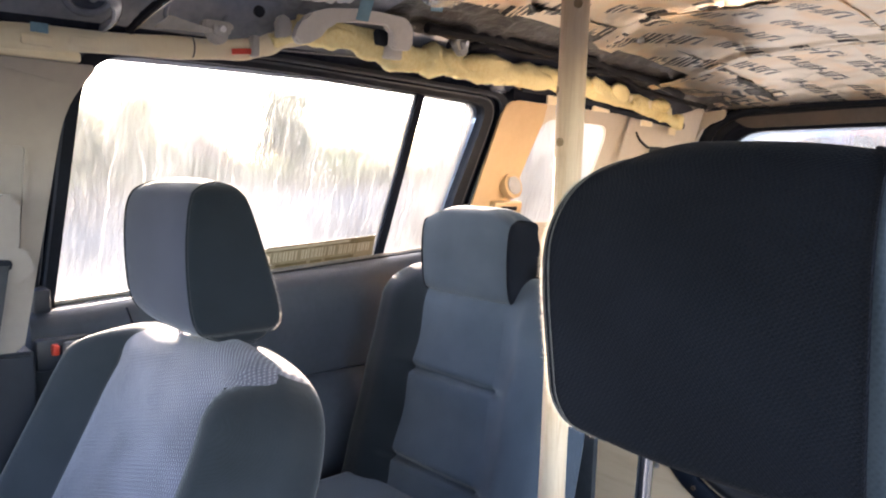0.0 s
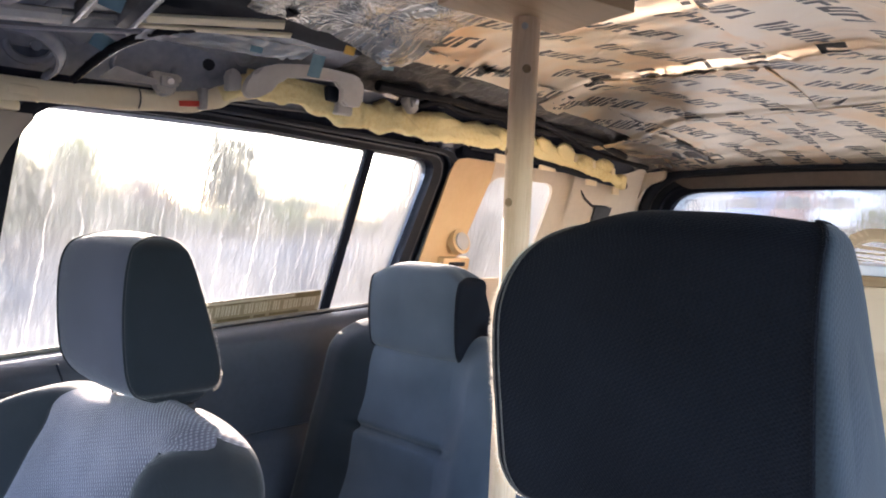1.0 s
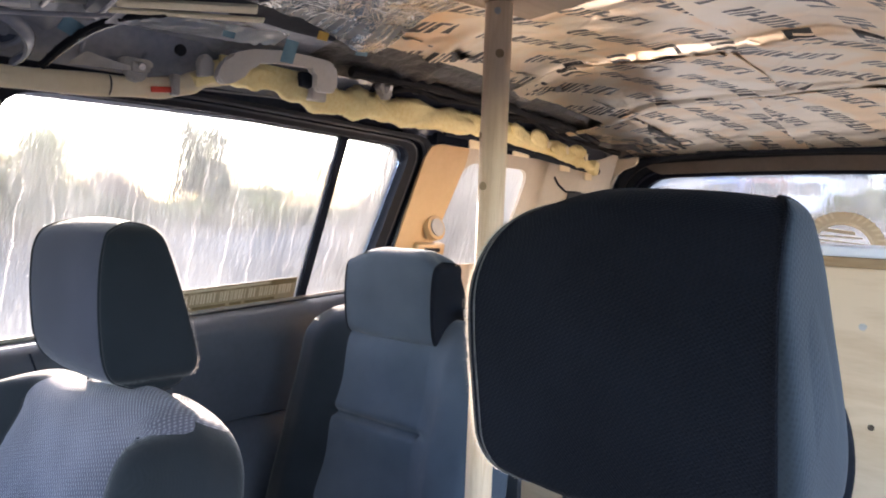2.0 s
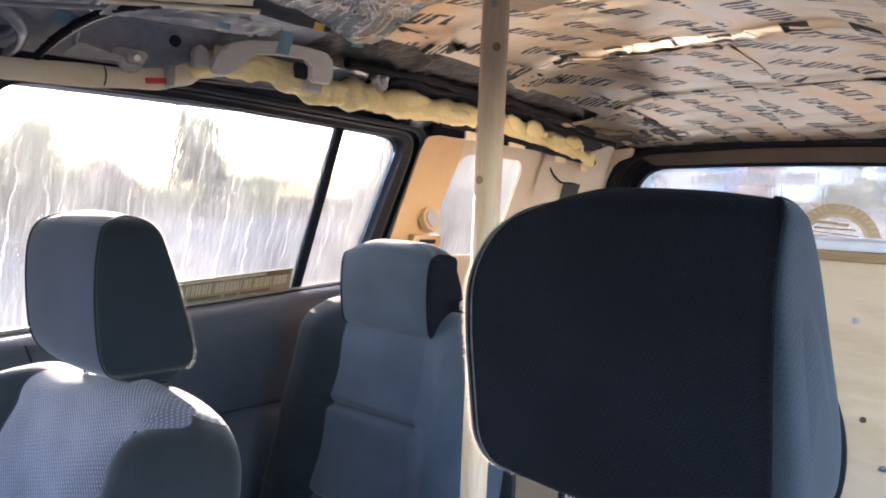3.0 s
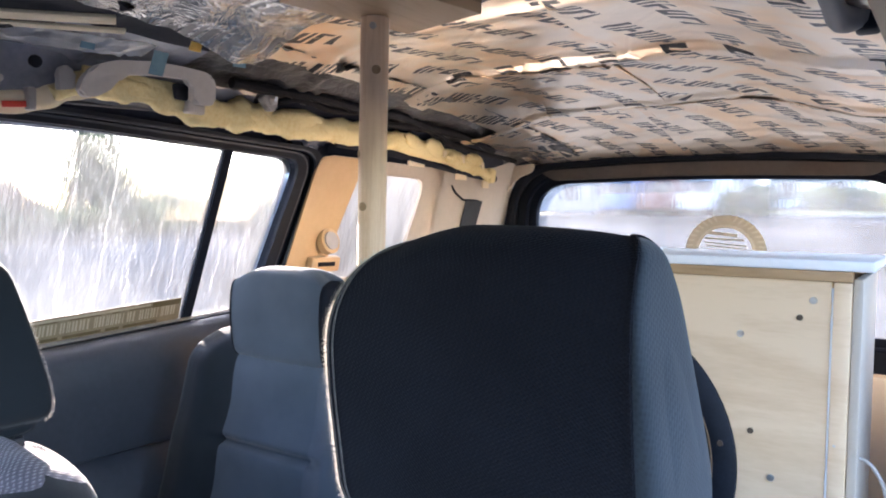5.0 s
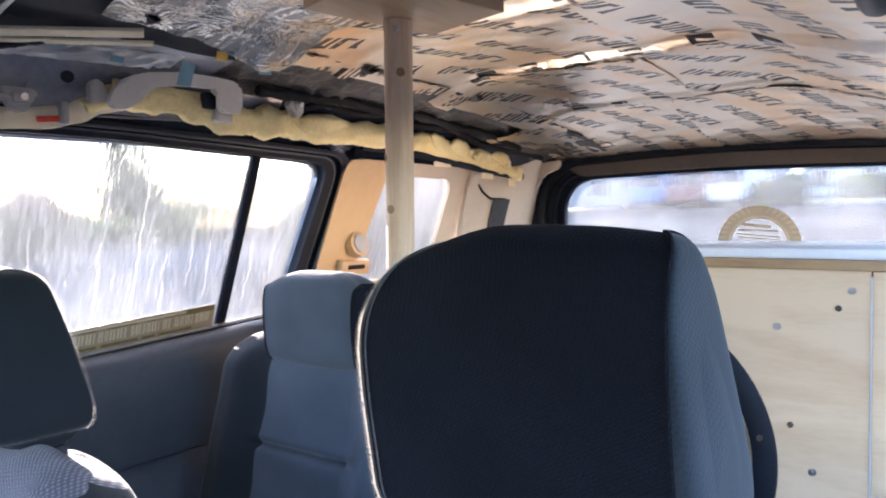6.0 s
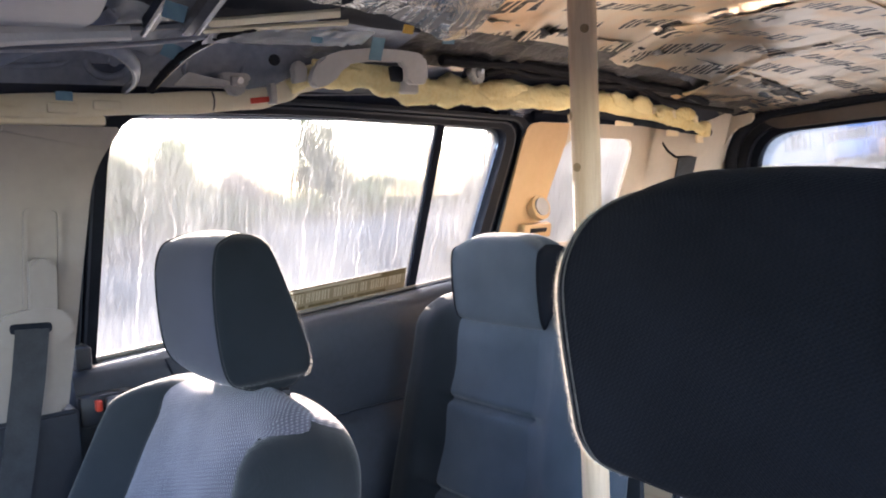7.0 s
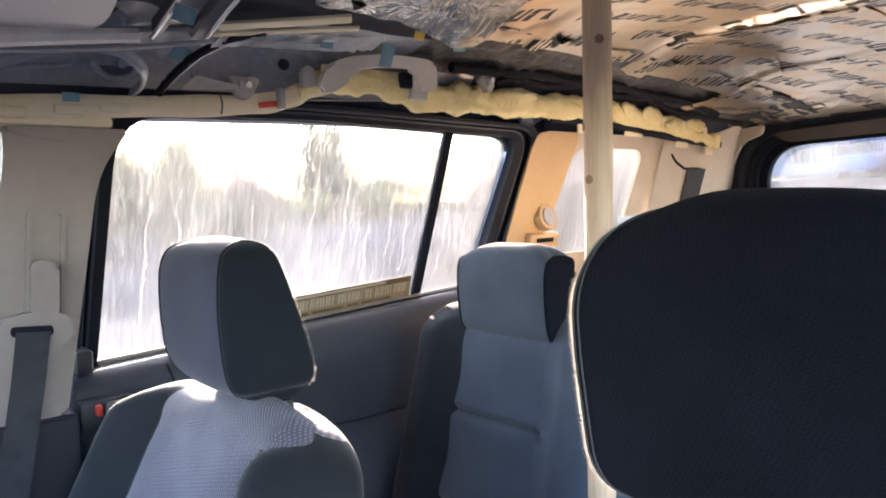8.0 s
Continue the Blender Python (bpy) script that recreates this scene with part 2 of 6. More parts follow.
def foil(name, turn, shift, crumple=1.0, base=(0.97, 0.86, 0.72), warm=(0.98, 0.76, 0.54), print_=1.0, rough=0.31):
    """Crinkled silver mat with rows of short slanted dark marks."""
    m, nt, b = node_mat(name)
    tc = nt.nodes.new("ShaderNodeTexCoord")
    mp = nt.nodes.new("ShaderNodeMapping")
    mp.inputs["Rotation"].default_value = (0, 0, turn)
    mp.inputs["Location"].default_value = (shift, shift * 0.7, 0)
    nt.links.new(tc.outputs["Object"], mp.inputs["Vector"])
    wob = add_node(nt, "ShaderNodeTexNoise", Scale=14.0, Detail=2.0)
    nt.links.new(mp.outputs[0], wob.inputs["Vector"])
    sc = nt.nodes.new("ShaderNodeVectorMath")
    sc.operation = "MULTIPLY_ADD"
    sc.inputs[1].default_value = (0.010, 0.010, 0)
    nt.links.new(wob.outputs["Color"], sc.inputs[0])
    nt.links.new(mp.outputs[0], sc.inputs[2])
    sep = nt.nodes.new("ShaderNodeSeparateXYZ")
    nt.links.new(sc.outputs[0], sep.inputs[0])

    def math(op, a, b_=None, c=None):
        n = nt.nodes.new("ShaderNodeMath")
        n.operation = op
        for i, q in enumerate((a, b_, c)):
            if q is None:
                continue
            if isinstance(q, (int, float)):
                n.inputs[i].default_value = q
            else:
                nt.links.new(q, n.inputs[i])
        return n.outputs[0]

    px, py = 0.325, 0.112
    row = math("DIVIDE", sep.outputs["Y"], py)
    rown = math("FLOOR", row)
    fv = math("FRACT", row)
    ux = math("ADD", math("DIVIDE", sep.outputs["X"], px), math("MULTIPLY", rown, 0.42))
    fu = math("FRACT", ux)
    up = math("DIVIDE", math("SUBTRACT", fv, 0.28), 0.40)
    in_v = math("MULTIPLY", math("GREATER_THAN", up, 0.0), math("LESS_THAN", up, 1.0))
    in_u = math("MULTIPLY", math("GREATER_THAN", fu, 0.08), math("LESS_THAN", fu, 0.90))
    slant = math("ADD", math("MULTIPLY", fu, 9.0), math("MULTIPLY", up, 0.42))
    cell = math("FRACT", slant)
    pick = math("FRACT", math("MULTIPLY", math("FLOOR", slant), 0.618))
    stem = math("LESS_THAN", cell, 0.36)
    stem2 = math("MULTIPLY", math("GREATER_THAN", pick, 0.42), math("MULTIPLY", math("GREATER_THAN", cell, 0.56), math("LESS_THAN", cell, 0.80)))
    arm = math("LESS_THAN", cell, 0.80)
    head = math("MULTIPLY", arm, math("MULTIPLY", math("GREATER_THAN", pick, 0.66), math("GREATER_THAN", up, 0.76)))
    waist = math("MULTIPLY", arm, math("MULTIPLY", math("LESS_THAN", pick, 0.30), math("LESS_THAN", math("ABSOLUTE", math("SUBTRACT", up, 0.5)), 0.11)))
    foot = math("MULTIPLY", arm, math("MULTIPLY", math("LESS_THAN", math("ABSOLUTE", math("SUBTRACT", pick, 0.36)), 0.06), math("LESS_THAN", up, 0.2)))
    mark = math("MAXIMUM", math("MAXIMUM", stem, stem2), math("MAXIMUM", head, math("MAXIMUM", waist, foot)))
    mark = math("MULTIPLY", math("MULTIPLY", in_u, in_v), mark)
    wear = add_node(nt, "ShaderNodeTexNoise", Scale=38.0, Detail=4.0)
    nt.links.new(mp.outputs[0], wear.inputs["Vector"])
    fade = nt.nodes.new("ShaderNodeMapRange")
    fade.inputs["From Min"].default_value, fade.inputs["From Max"].default_value = 0.72, 0.56
    nt.links.new(wear.outputs[0], fade.inputs[0])
    mark = math("MULTIPLY", math("MULTIPLY", mark, fade.outputs[0]), print_)
    crk = add_node(nt, "ShaderNodeTexNoise", Scale=15.0 * crumple, Detail=4.0, Roughness=0.55, Distortion=1.4)
    nt.links.new(mp.outputs[0], crk.inputs["Vector"])
    ridge = math("ABSOLUTE", math("SUBTRACT", crk.outputs[0], 0.5))
    rib = add_node(nt, "ShaderNodeTexNoise", Scale=4.5, Detail=3.0)
    nt.links.new(mp.outputs[0], rib.inputs["Vector"])
    # long folds and the fine ribs left by the roller
    fold = add_node(nt, "ShaderNodeTexVoronoi", Scale=2.6)
    fold.feature = "DISTANCE_TO_EDGE"
    nt.links.new(sc.outputs[0], fold.inputs["Vector"])
    crease = nt.nodes.new("ShaderNodeMapRange")
    crease.inputs["From Max"].default_value = 0.016
    crease.inputs["To Max"].default_value = 0.30
    nt.links.new(fold.outputs["Distance"], crease.inputs[0])
    roll_ = nt.nodes.new("ShaderNodeTexWave")
    roll_.bands_direction = "Y"
    roll_.inputs["Scale"].default_value = 55.0
    roll_.inputs["Distortion"].default_value = 1.5
    nt.links.new(sc.outputs[0], roll_.inputs["Vector"])
    where = nt.nodes.new("ShaderNodeMapRange")
    where.inputs["From Min"].default_value, where.inputs["From Max"].default_value, where.inputs["To Max"].default_value = 0.50, 0.66, 0.022
    nt.links.new(rib.outputs[0], where.inputs[0])
    h = math("ADD", math("ADD", math("MULTIPLY", ridge, 0.8 * crumple * crumple), math("MULTIPLY", rib.outputs[0], 1.9)), math("ADD", crease.outputs[0], math("MULTIPLY", roll_.outputs["Fac"], where.outputs[0])))
    bump = add_node(nt, "ShaderNodeBump", Strength=min(0.9, 0.225 * crumple), Distance=0.012)
    nt.links.new(h, bump.inputs["Height"])
    nt.links.new(bump.outputs[0], b.inputs["Normal"])
    mix = nt.nodes.new("ShaderNodeMix")
    mix.data_type = "RGBA"
    nt.links.new(mark, mix.inputs["Factor"])
    # warm reflections on the foil, put into its colour as uneven patches
    warm_reflected = add_node(nt, "ShaderNodeTexNoise", Scale=5.5, Detail=3.0, Distortion=0.8)
    nt.links.new(mp.outputs[0], warm_reflected.inputs["Vector"])
    nt.links.new(ramp(nt, warm_reflected.outputs[0], [(0.46, base), (0.62, warm)]), mix.inputs["A"])
    mix.inputs["B"].default_value = (0.018, 0.017, 0.018, 1)
    nt.links.new(mix.outputs["Result"], b.inputs["Base Color"])
    nt.links.new(math("SUBTRACT", 1.0, math("MULTIPLY", mark, 0.9)), b.inputs["Metallic"])
    b.inputs["Roughness"].default_value = rough
    return m


def dirty_glass(name, streaks, haze, wet=0.28):
    """Clear pane with a film of dirt: runs of dried water, drops and dust that scatter the daylight."""
    m, nt, b = node_mat(name)
    nt.nodes.remove(b)
    out = nt.nodes["Material Output"]
    clear = nt.nodes.new("ShaderNodeBsdfTransparent")
    clear.inputs["Color"].default_value = (0.80, 0.82, 0.84, 1)
    gloss = nt.nodes.new("ShaderNodeBsdfGlossy")
    gloss.inputs["Roughness"].default_value = 0.02
    fres = add_node(nt, "ShaderNodeFresnel", IOR=1.45)
    blur = nt.nodes.new("ShaderNodeBsdfRefraction")
    blur.inputs["IOR"].default_value = 1.02
    blur.inputs["Roughness"].default_value = wet
    wash = nt.nodes.new("ShaderNodeMixShader")
    blur.inputs["Color"].default_value = (0.80, 0.82, 0.84, 1)
    wash.inputs[0].default_value = 0.93
    nt.links.new(clear.outputs[0], wash.inputs[1])
    nt.links.new(blur.outputs[0], wash.inputs[2])
    pane = nt.nodes.new("ShaderNodeMixShader")
    nt.links.new(fres.outputs[0], pane.inputs[0])
    nt.links.new(wash.outputs[0], pane.inputs[1])
    nt.links.new(gloss.outputs[0], pane.inputs[2])
    dust = nt.nodes.new("ShaderNodeBsdfTranslucent")
    dust.inputs["Color"].default_value = (0.81, 0.84, 0.86, 1)
    tc = nt.nodes.new("ShaderNodeTexCoord")
    wob = add_node(nt, "ShaderNodeTexNoise", Scale=7.0, Detail=3.0)
    nt.links.new(tc.outputs["Object"], wob.inputs["Vector"])
    bend = nt.nodes.new("ShaderNodeVectorMath")
    bend.operation = "MULTIPLY_ADD"
    bend.inputs[1].default_value = (0.0, 0.045, 0.0)
    nt.links.new(wob.outputs["Color"], bend.inputs[0])
    nt.links.new(tc.outputs["Object"], bend.inputs[2])

    def noise_at(scale, stretch, detail, src):
        mp = nt.nodes.new("ShaderNodeMapping")
        mp.inputs["Scale"].default_value = stretch
        nt.links.new(src, mp.inputs["Vector"])
        n = add_node(nt, "ShaderNodeTexNoise", Scale=scale, Detail=detail, Roughness=0.6)
        nt.links.new(mp.outputs[0], n.inputs["Vector"])
        return n.outputs[0]

    def lift(v, a, c, top):
        n = nt.nodes.new("ShaderNodeMapRange")
        n.interpolation_type = "SMOOTHSTEP"
        n.inputs["From Min"].default_value, n.inputs["From Max"].default_value, n.inputs["To Max"].default_value = a, c, top
        nt.links.new(v, n.inputs[0])
        return n.outputs[0]

    def add(a, c):
        n = nt.nodes.new("ShaderNodeMath")
        n.operation = "ADD"
        nt.links.new(a, n.inputs[0])
        nt.links.new(c, n.inputs[1])
        return n.outputs[0]

    # runs of water bend the view sideways, drops scatter it
    ripple = add_node(nt, "ShaderNodeBump", Strength=0.75, Distance=0.012)
    nt.links.new(noise_at(60, (1, 1, 0.035), 3.0, bend.outputs[0]), ripple.inputs["Height"])
    nt.links.new(ripple.outputs[0], blur.inputs["Normal"])
    runs = lift(noise_at(150, (1, 1, 0.022), 2.0, bend.outputs[0]), 0.56, 0.76, streaks * 0.95)
    film = lift(noise_at(150, (1, 1, 0.05), 3.0, tc.outputs["Object"]), 0.42, 0.80, streaks * 0.9)
    cloud = add(lift(noise_at(4, (1, 1, 0.6), 4.0, tc.outputs["Object"]), 0.30, 0.75, haze), lift(noise_at(1, (1, 1, 1), 0.0, tc.outputs["Object"]), -1.0, 0.0, haze * 0.5))
    drops = add_node(nt, "ShaderNodeTexVoronoi", Scale=165.0)
    nt.links.new(tc.outputs["Object"], drops.inputs["Vector"])
    dot = nt.nodes.new("ShaderNodeMapRange")
    dot.inputs["From Min"].default_value, dot.inputs["From Max"].default_value = 0.16, 0.24
    dot.inputs["To Min"].default_value, dot.inputs["To Max"].default_value = streaks * 7.0, 0.0
    nt.links.new(drops.outputs["Distance"], dot.inputs[0])
    where = lift(noise_at(5, (1, 1, 1), 3.0, tc.outputs["Object"]), 0.44, 0.66, 1.0)
    spots = nt.nodes.new("ShaderNodeMath")
    spots.operation = "MULTIPLY"
    nt.links.new(dot.outputs[0], spots.inputs[0])
    nt.links.new(where, spots.inputs[1])
    total = add(add(runs, film), add(cloud, spots.outputs[0]))
    cap = nt.nodes.new("ShaderNodeMath")
    cap.operation = "MINIMUM"
    cap.inputs[1].default_value = 0.85
    nt.links.new(total, cap.inputs[0])
    mix = nt.nodes.new("ShaderNodeMixShader")
    nt.links.new(cap.outputs[0], mix.inputs[0])
    nt.links.new(pane.outputs[0], mix.inputs[1])
    nt.links.new(dust.outputs[0], mix.inputs[2])
    nt.links.new(mix.outputs[0], out.inputs["Surface"])
    return m


GLASS_SIDE = dirty_glass("streaked side glass", 0.037, 0.021)
GLASS_QUARTER = dirty_glass("streaked quarter glass", 0.030, 0.022)
GLASS_REAR = dirty_glass("hazy rear glass", 0.02, 0.05, 0.22)
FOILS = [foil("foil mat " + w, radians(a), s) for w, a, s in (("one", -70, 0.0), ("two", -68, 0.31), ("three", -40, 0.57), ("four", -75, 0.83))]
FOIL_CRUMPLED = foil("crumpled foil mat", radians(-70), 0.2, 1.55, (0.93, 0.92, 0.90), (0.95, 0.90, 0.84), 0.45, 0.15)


# ---------------------------------------------------------------- building helpers
def smooth(a, b, x):
    t = min(1.0, max(0.0, (x - a) / (b - a)))
    return t * t * (3 - 2 * t)


def link_mesh(name, me, mat, parent=None, label="", shade=True):
    if mat is not None:
        me.materials.append(mat)
    if shade:
        me.shade_smooth()
        me.set_sharp_from_angle(angle=radians(42))
    ob = new(name, me)
    if parent is not None:
        ob.parent = parent
    if label:
        ob["label"] = label
    return ob


def part(name, bm, mat, parent=None, label="", shade=True):
    """Links a bmesh as one mesh object under a thing or a part (places in world metres)."""
    me = bpy.data.meshes.new(name)
    bmesh.ops.recalc_face_normals(bm, faces=bm.faces)
    bm.to_mesh(me)
    bm.free()
    return link_mesh(name, me, mat, parent, label, shade)


def shell(name, verts, faces, mat, parent=None, label="", shade=True):
    me = bpy.data.meshes.new(name)
    me.from_pydata([tuple(v) for v in verts], [], faces)
    me.update()
    return link_mesh(name, me, mat, parent, label, shade)


def thing(name, label, category, group="", kind=""):
    return tagged(new(name), label, category, group, kind)


def rbox(x0, x1, y0, y1, z0, z1, bevel=0.004, segments=2):
    bm = bmesh.new()
    bmesh.ops.create_cube(bm, size=1)
    for v in bm.verts:
        v.co = Vector((x0 if v.co.x < 0 else x1, y0 if v.co.y < 0 else y1, z0 if v.co.z < 0 else z1))
    if bevel:
        bmesh.ops.bevel(bm, geom=bm.edges[:] + bm.verts[:], offset=bevel, segments=segments, profile=0.5, affect="EDGES")
    return bm


def join(*bms):
    out = bms[0]
    for b in bms[1:]:
        me = bpy.data.meshes.new("tmp")
        b.to_mesh(me)
        b.free()
        out.from_mesh(me)
        bpy.data.meshes.remove(me)
    return out


def turned(bm, m):
    bmesh.ops.transform(bm, matrix=m, verts=bm.verts)
    return bm


def tube(points, radius, sides=10, flat=1.0, closed=False):
    """A swept tube; radius may be a number or a function of 0..1; flat squeezes it along its second axis."""
    pts = [Vector(p) for p in points]
    n = len(pts)
    bm = bmesh.new()
    rings = []
    up = None
    for i, p in enumerate(pts):
        a = pts[i - 1] if (i or closed) else p
        c = pts[(i + 1) % n] if (i < n - 1 or closed) else p
        d = (c - a).normalized()
        if up is None:
            up = Vector((0, 0, 1)) if abs(d.z) < 0.9 else Vector((1, 0, 0))
        side = d.cross(up).normalized()
        up = side.cross(d).normalized()
        r = radius(i / max(1, n - 1)) if callable(radius) else radius
        rings.append([bm.verts.new(p + side * (math.cos(k * 2 * math.pi / sides) * r * flat) + up * (math.sin(k * 2 * math.pi / sides) * r)) for k in range(sides)])
    for i in range(n if closed else n - 1):
        a, c = rings[i], rings[(i + 1) % n]
        for k in range(sides):
            bm.faces.new((a[k], a[(k + 1) % sides], c[(k + 1) % sides], c[k]))
    if not closed:
        bm.faces.new(rings[0])
        bm.faces.new(rings[-1][::-1])
    return bm


def spline(points, steps=8, closed=False):
    """A smooth line through the points."""
    pts = [Vector(p) for p in points]
    n = len(pts)
    out = []
    for i in range(n if closed else n - 1):
        p0 = pts[i - 1] if (i or closed) else pts[0]
        p1, p2 = pts[i], pts[(i + 1) % n]
        p3 = pts[(i + 2) % n] if (i + 2 < n or closed) else pts[-1]
        for s in range(steps):
            t = s / steps
            out.append(0.5 * ((2 * p1) + (p2 - p0) * t + (2 * p0 - 5 * p1 + 4 * p2 - p3) * t * t + (3 * p1 - p0 - 3 * p2 + p3) * t ** 3))
    if not closed:
        out.append(pts[-1])
    return out


def rounded_loop(corners, radius, steps=5):
    """A closed 2D outline with rounded corners; radius: a number or one per corner. Even point count per corner."""
    out = []
    n = len(corners)
    for i, c in enumerate(corners):
        r = radius[i] if isinstance(radius, (list, tuple)) else radius
        p, a, b = Vector(c), Vector(corners[i - 1]), Vector(corners[(i + 1) % n])
        d0, d1 = (a - p), (b - p)
        r0, r1 = min(r, d0.length * 0.48), min(r, d1.length * 0.48)
        s, e = p + d0.normalized() * r0, p + d1.normalized() * r1
        for k in range(steps + 1):
            t = k / steps
            out.append((1 - t) ** 2 * s + 2 * t * (1 - t) * p + t * t * e)
    return out


def ring_plate(inner, outer, place, t0, t1):
    """A plate with a hole: two outlines of like count; place(a, b, depth) -> point."""
    n = len(inner)
    bm = bmesh.new()
    li = [[bm.verts.new(place(p.x, p.y, d)) for p in inner] for d in (t0, t1)]
    lo = [[bm.verts.new(place(p.x, p.y, d)) for p in outer] for d in (t0, t1)]
    for i in range(n):
        j = (i + 1) % n
        bm.faces.new((li[0][i], li[0][j], lo[0][j], lo[0][i]))
        bm.faces.new((li[1][j], li[1][i], lo[1][i], lo[1][j]))
        bm.faces.new((li[0][j], li[0][i], li[1][i], li[1][j]))
        bm.faces.new((lo[0][i], lo[0][j], lo[1][j], lo[1][i]))
    return bm


def slab(loop, place, t0, t1, bevel=0.0):
    """A filled plate from an outline."""
    bm = bmesh.new()
    a = [bm.verts.new(place(p.x, p.y, t0)) for p in loop]
    b = [bm.verts.new(place(p.x, p.y, t1)) for p in loop]
    n = len(loop)
    bm.faces.new(a)
    bm.faces.new(b[::-1])
    for i in range(n):
        j = (i + 1) % n
        bm.faces.new((a[j], a[i], b[i], b[j]))
    if bevel:
        edges = [e for e in bm.edges if len(e.link_faces) == 2 and any(len(f.verts) > 4 for f in e.link_faces)]
        bmesh.ops.bevel(bm, geom=edges, offset=bevel, segments=2, affect="EDGES")
    return bm


def cylinder(p, axis, r, depth, sides=16, r2=None):
    bm = bmesh.new()
    bmesh.ops.create_cone(bm, cap_ends=True, segments=sides, radius1=r, radius2=r if r2 is None else r2, depth=depth)
    q = Vector((0, 0, 1)).rotation_difference(Vector(axis)).to_matrix().to_4x4()
    return turned(bm, Matrix.Translation(p) @ q)


# ---------------------------------------------------------------- the car's shell
FLOOR_Z = 0.58


def side_x(z):
    """Inner face of the side glass, leaning in towards the top."""
    return -0.812 + 0.28 * (z - 1.29)


def on_side(y, z, depth):
    return (side_x(z) + depth, y, z)


def on_side_left(y, z, depth):
    return (-side_x(z) - depth, y, z)


def roof_z(x, y):
    z = 1.870 - (0.055 * smooth(0.25, 0.50, abs(x)) + 0.16 * max(0.0, abs(x) - 0.45)) * (1 - 0.75 * smooth(1.35, 1.9, y))
    if y > 1.0:
        z -= 0.105 * ((y - 1.0) / 0.95) ** 2
    if y < 0.2:
        z -= 0.07 * ((0.2 - y) / 0.8) ** 2
    return z


def roof_sheet(name, x0, x1, y0, y1, nx, ny, lift, mat, parent=None, bumpy=None, thick=0.004, label=""):
    verts, faces = [], []
    for j in range(ny + 1):
        for i in range(nx + 1):
            x, y = x0 + (x1 - x0) * i / nx, y0 + (y1 - y0) * j / ny
            d = bumpy(x, y) if bumpy else 0.0
            verts.append((x, y, roof_z(x, y) + lift + d))
    m = len(verts)
    verts += [(x, y, z + thick) for x, y, z in verts]
    w = nx + 1
    for j in range(ny):
        for i in range(nx):
            a = j * w + i
            faces.append((a, a + w, a + w + 1, a + 1))
            faces.append((m + a, m + a + 1, m + a + w + 1, m + a + w))
    for i in range(nx):
        faces.append((i, i + 1, m + i + 1, m + i))
        a = ny * w + i
        faces.append((a + 1, a, m + a, m + a + 1))
    for j in range(ny):
        a = j * w
        faces.append((a + w, a, m + a, m + a + w))
        a += nx
        faces.append((a, a + w, m + a + w, m + a))
    return shell(name, verts, faces, mat, parent, label)


ceiling = roof_sheet("ceiling", -0.76, 0.76, -1.05, 2.04, 60, 90, 0.022, ROOF_SHADED, thick=0.032)
tagged(ceiling, "bare dark painted steel roof of the stripped car", "ceiling", kind="structure")

floor = part("floor", rbox(-0.80, 0.80, -1.45, 2.10, FLOOR_Z - 0.05, FLOOR_Z, 0), CARPET)
tagged(floor, "black carpeted car floor", "floor", kind="structure")

# lower body, both sides, and ends
wall_r = part("wall_right", rbox(-0.93, -0.845, -1.45, 2.10, 0.45, 1.235, 0.01), FRAME_BLACK)
tagged(wall_r, "dark lower body side behind the door trim", "body side", kind="structure")
wall_l = part("wall_left", join(rbox(0.845, 0.93, 0.93, 2.10, 0.45, 1.235, 0.01), rbox(0.845, 0.93, -0.30, -0.10, 0.45, 1.235, 0.01), rbox(0.845, 0.93, -1.45, -1.05, 0.45, 1.235, 0.01)), FRAME_BLACK)
tagged(wall_l, "dark lower body side", "body side", kind="structure")
wall_f = part("wall_front", rbox(-0.93, 0.93, -1.55, -1.45, 0.45, 1.20, 0.01), BLACK_PLASTIC)
tagged(wall_f, "plain black wall under the windscreen", "bulkhead", kind="structure")

# rail above the side openings, both sides
def cant_rail(sign, lower, keep=lambda y: True):
    line = [(-1.05, 1.655), (-0.6, 1.70), (0.0, 1.728), (0.7, 1.742), (1.4, 1.735), (2.04, 1.70)]
    bm = bmesh.new()
    rows = []
    for y, z in [(p.x, p.y) for p in spline([(a, b, 0) for a, b in line], 6)]:
        zt = roof_z(0.70, y) + 0.02
        prof = [(-0.755, z - 0.045), (-0.690, z - 0.03), (-0.655, z + 0.0), (-0.640, z + 0.03), (-0.625, zt - 0.022), (-0.60, roof_z(0.6, y) + 0.02), (-0.76, zt)]
        rows.append([bm.verts.new((x * sign * -1, y, zz)) for x, zz in prof])
    for a, b in zip(rows, rows[1:]):
        for k in range(7):
            if (k < 2) == lower and keep(a[0].co.y):
                bm.faces.new((a[k], a[(k + 1) % 7], b[(k + 1) % 7], b[k]))
    return bm


for side_name, sign in (("right", -1), ("left", 1)):
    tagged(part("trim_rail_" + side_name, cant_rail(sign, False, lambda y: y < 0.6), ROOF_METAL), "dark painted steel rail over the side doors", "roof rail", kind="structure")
    # same rail further back, darkened in colour as if in shade
    tagged(part("trim_rail_rear_" + side_name, cant_rail(sign, False, lambda y: y >= 0.6), ROOF_SHADED), "steel rail over the rear side window, shade put into its colour", "roof rail", kind="structure")
    tagged(part("trim_rail_lip_" + side_name, cant_rail(sign, True), RAIL_PAINT), "black lower lip of the rail over the side doors", "roof rail", kind="structure")

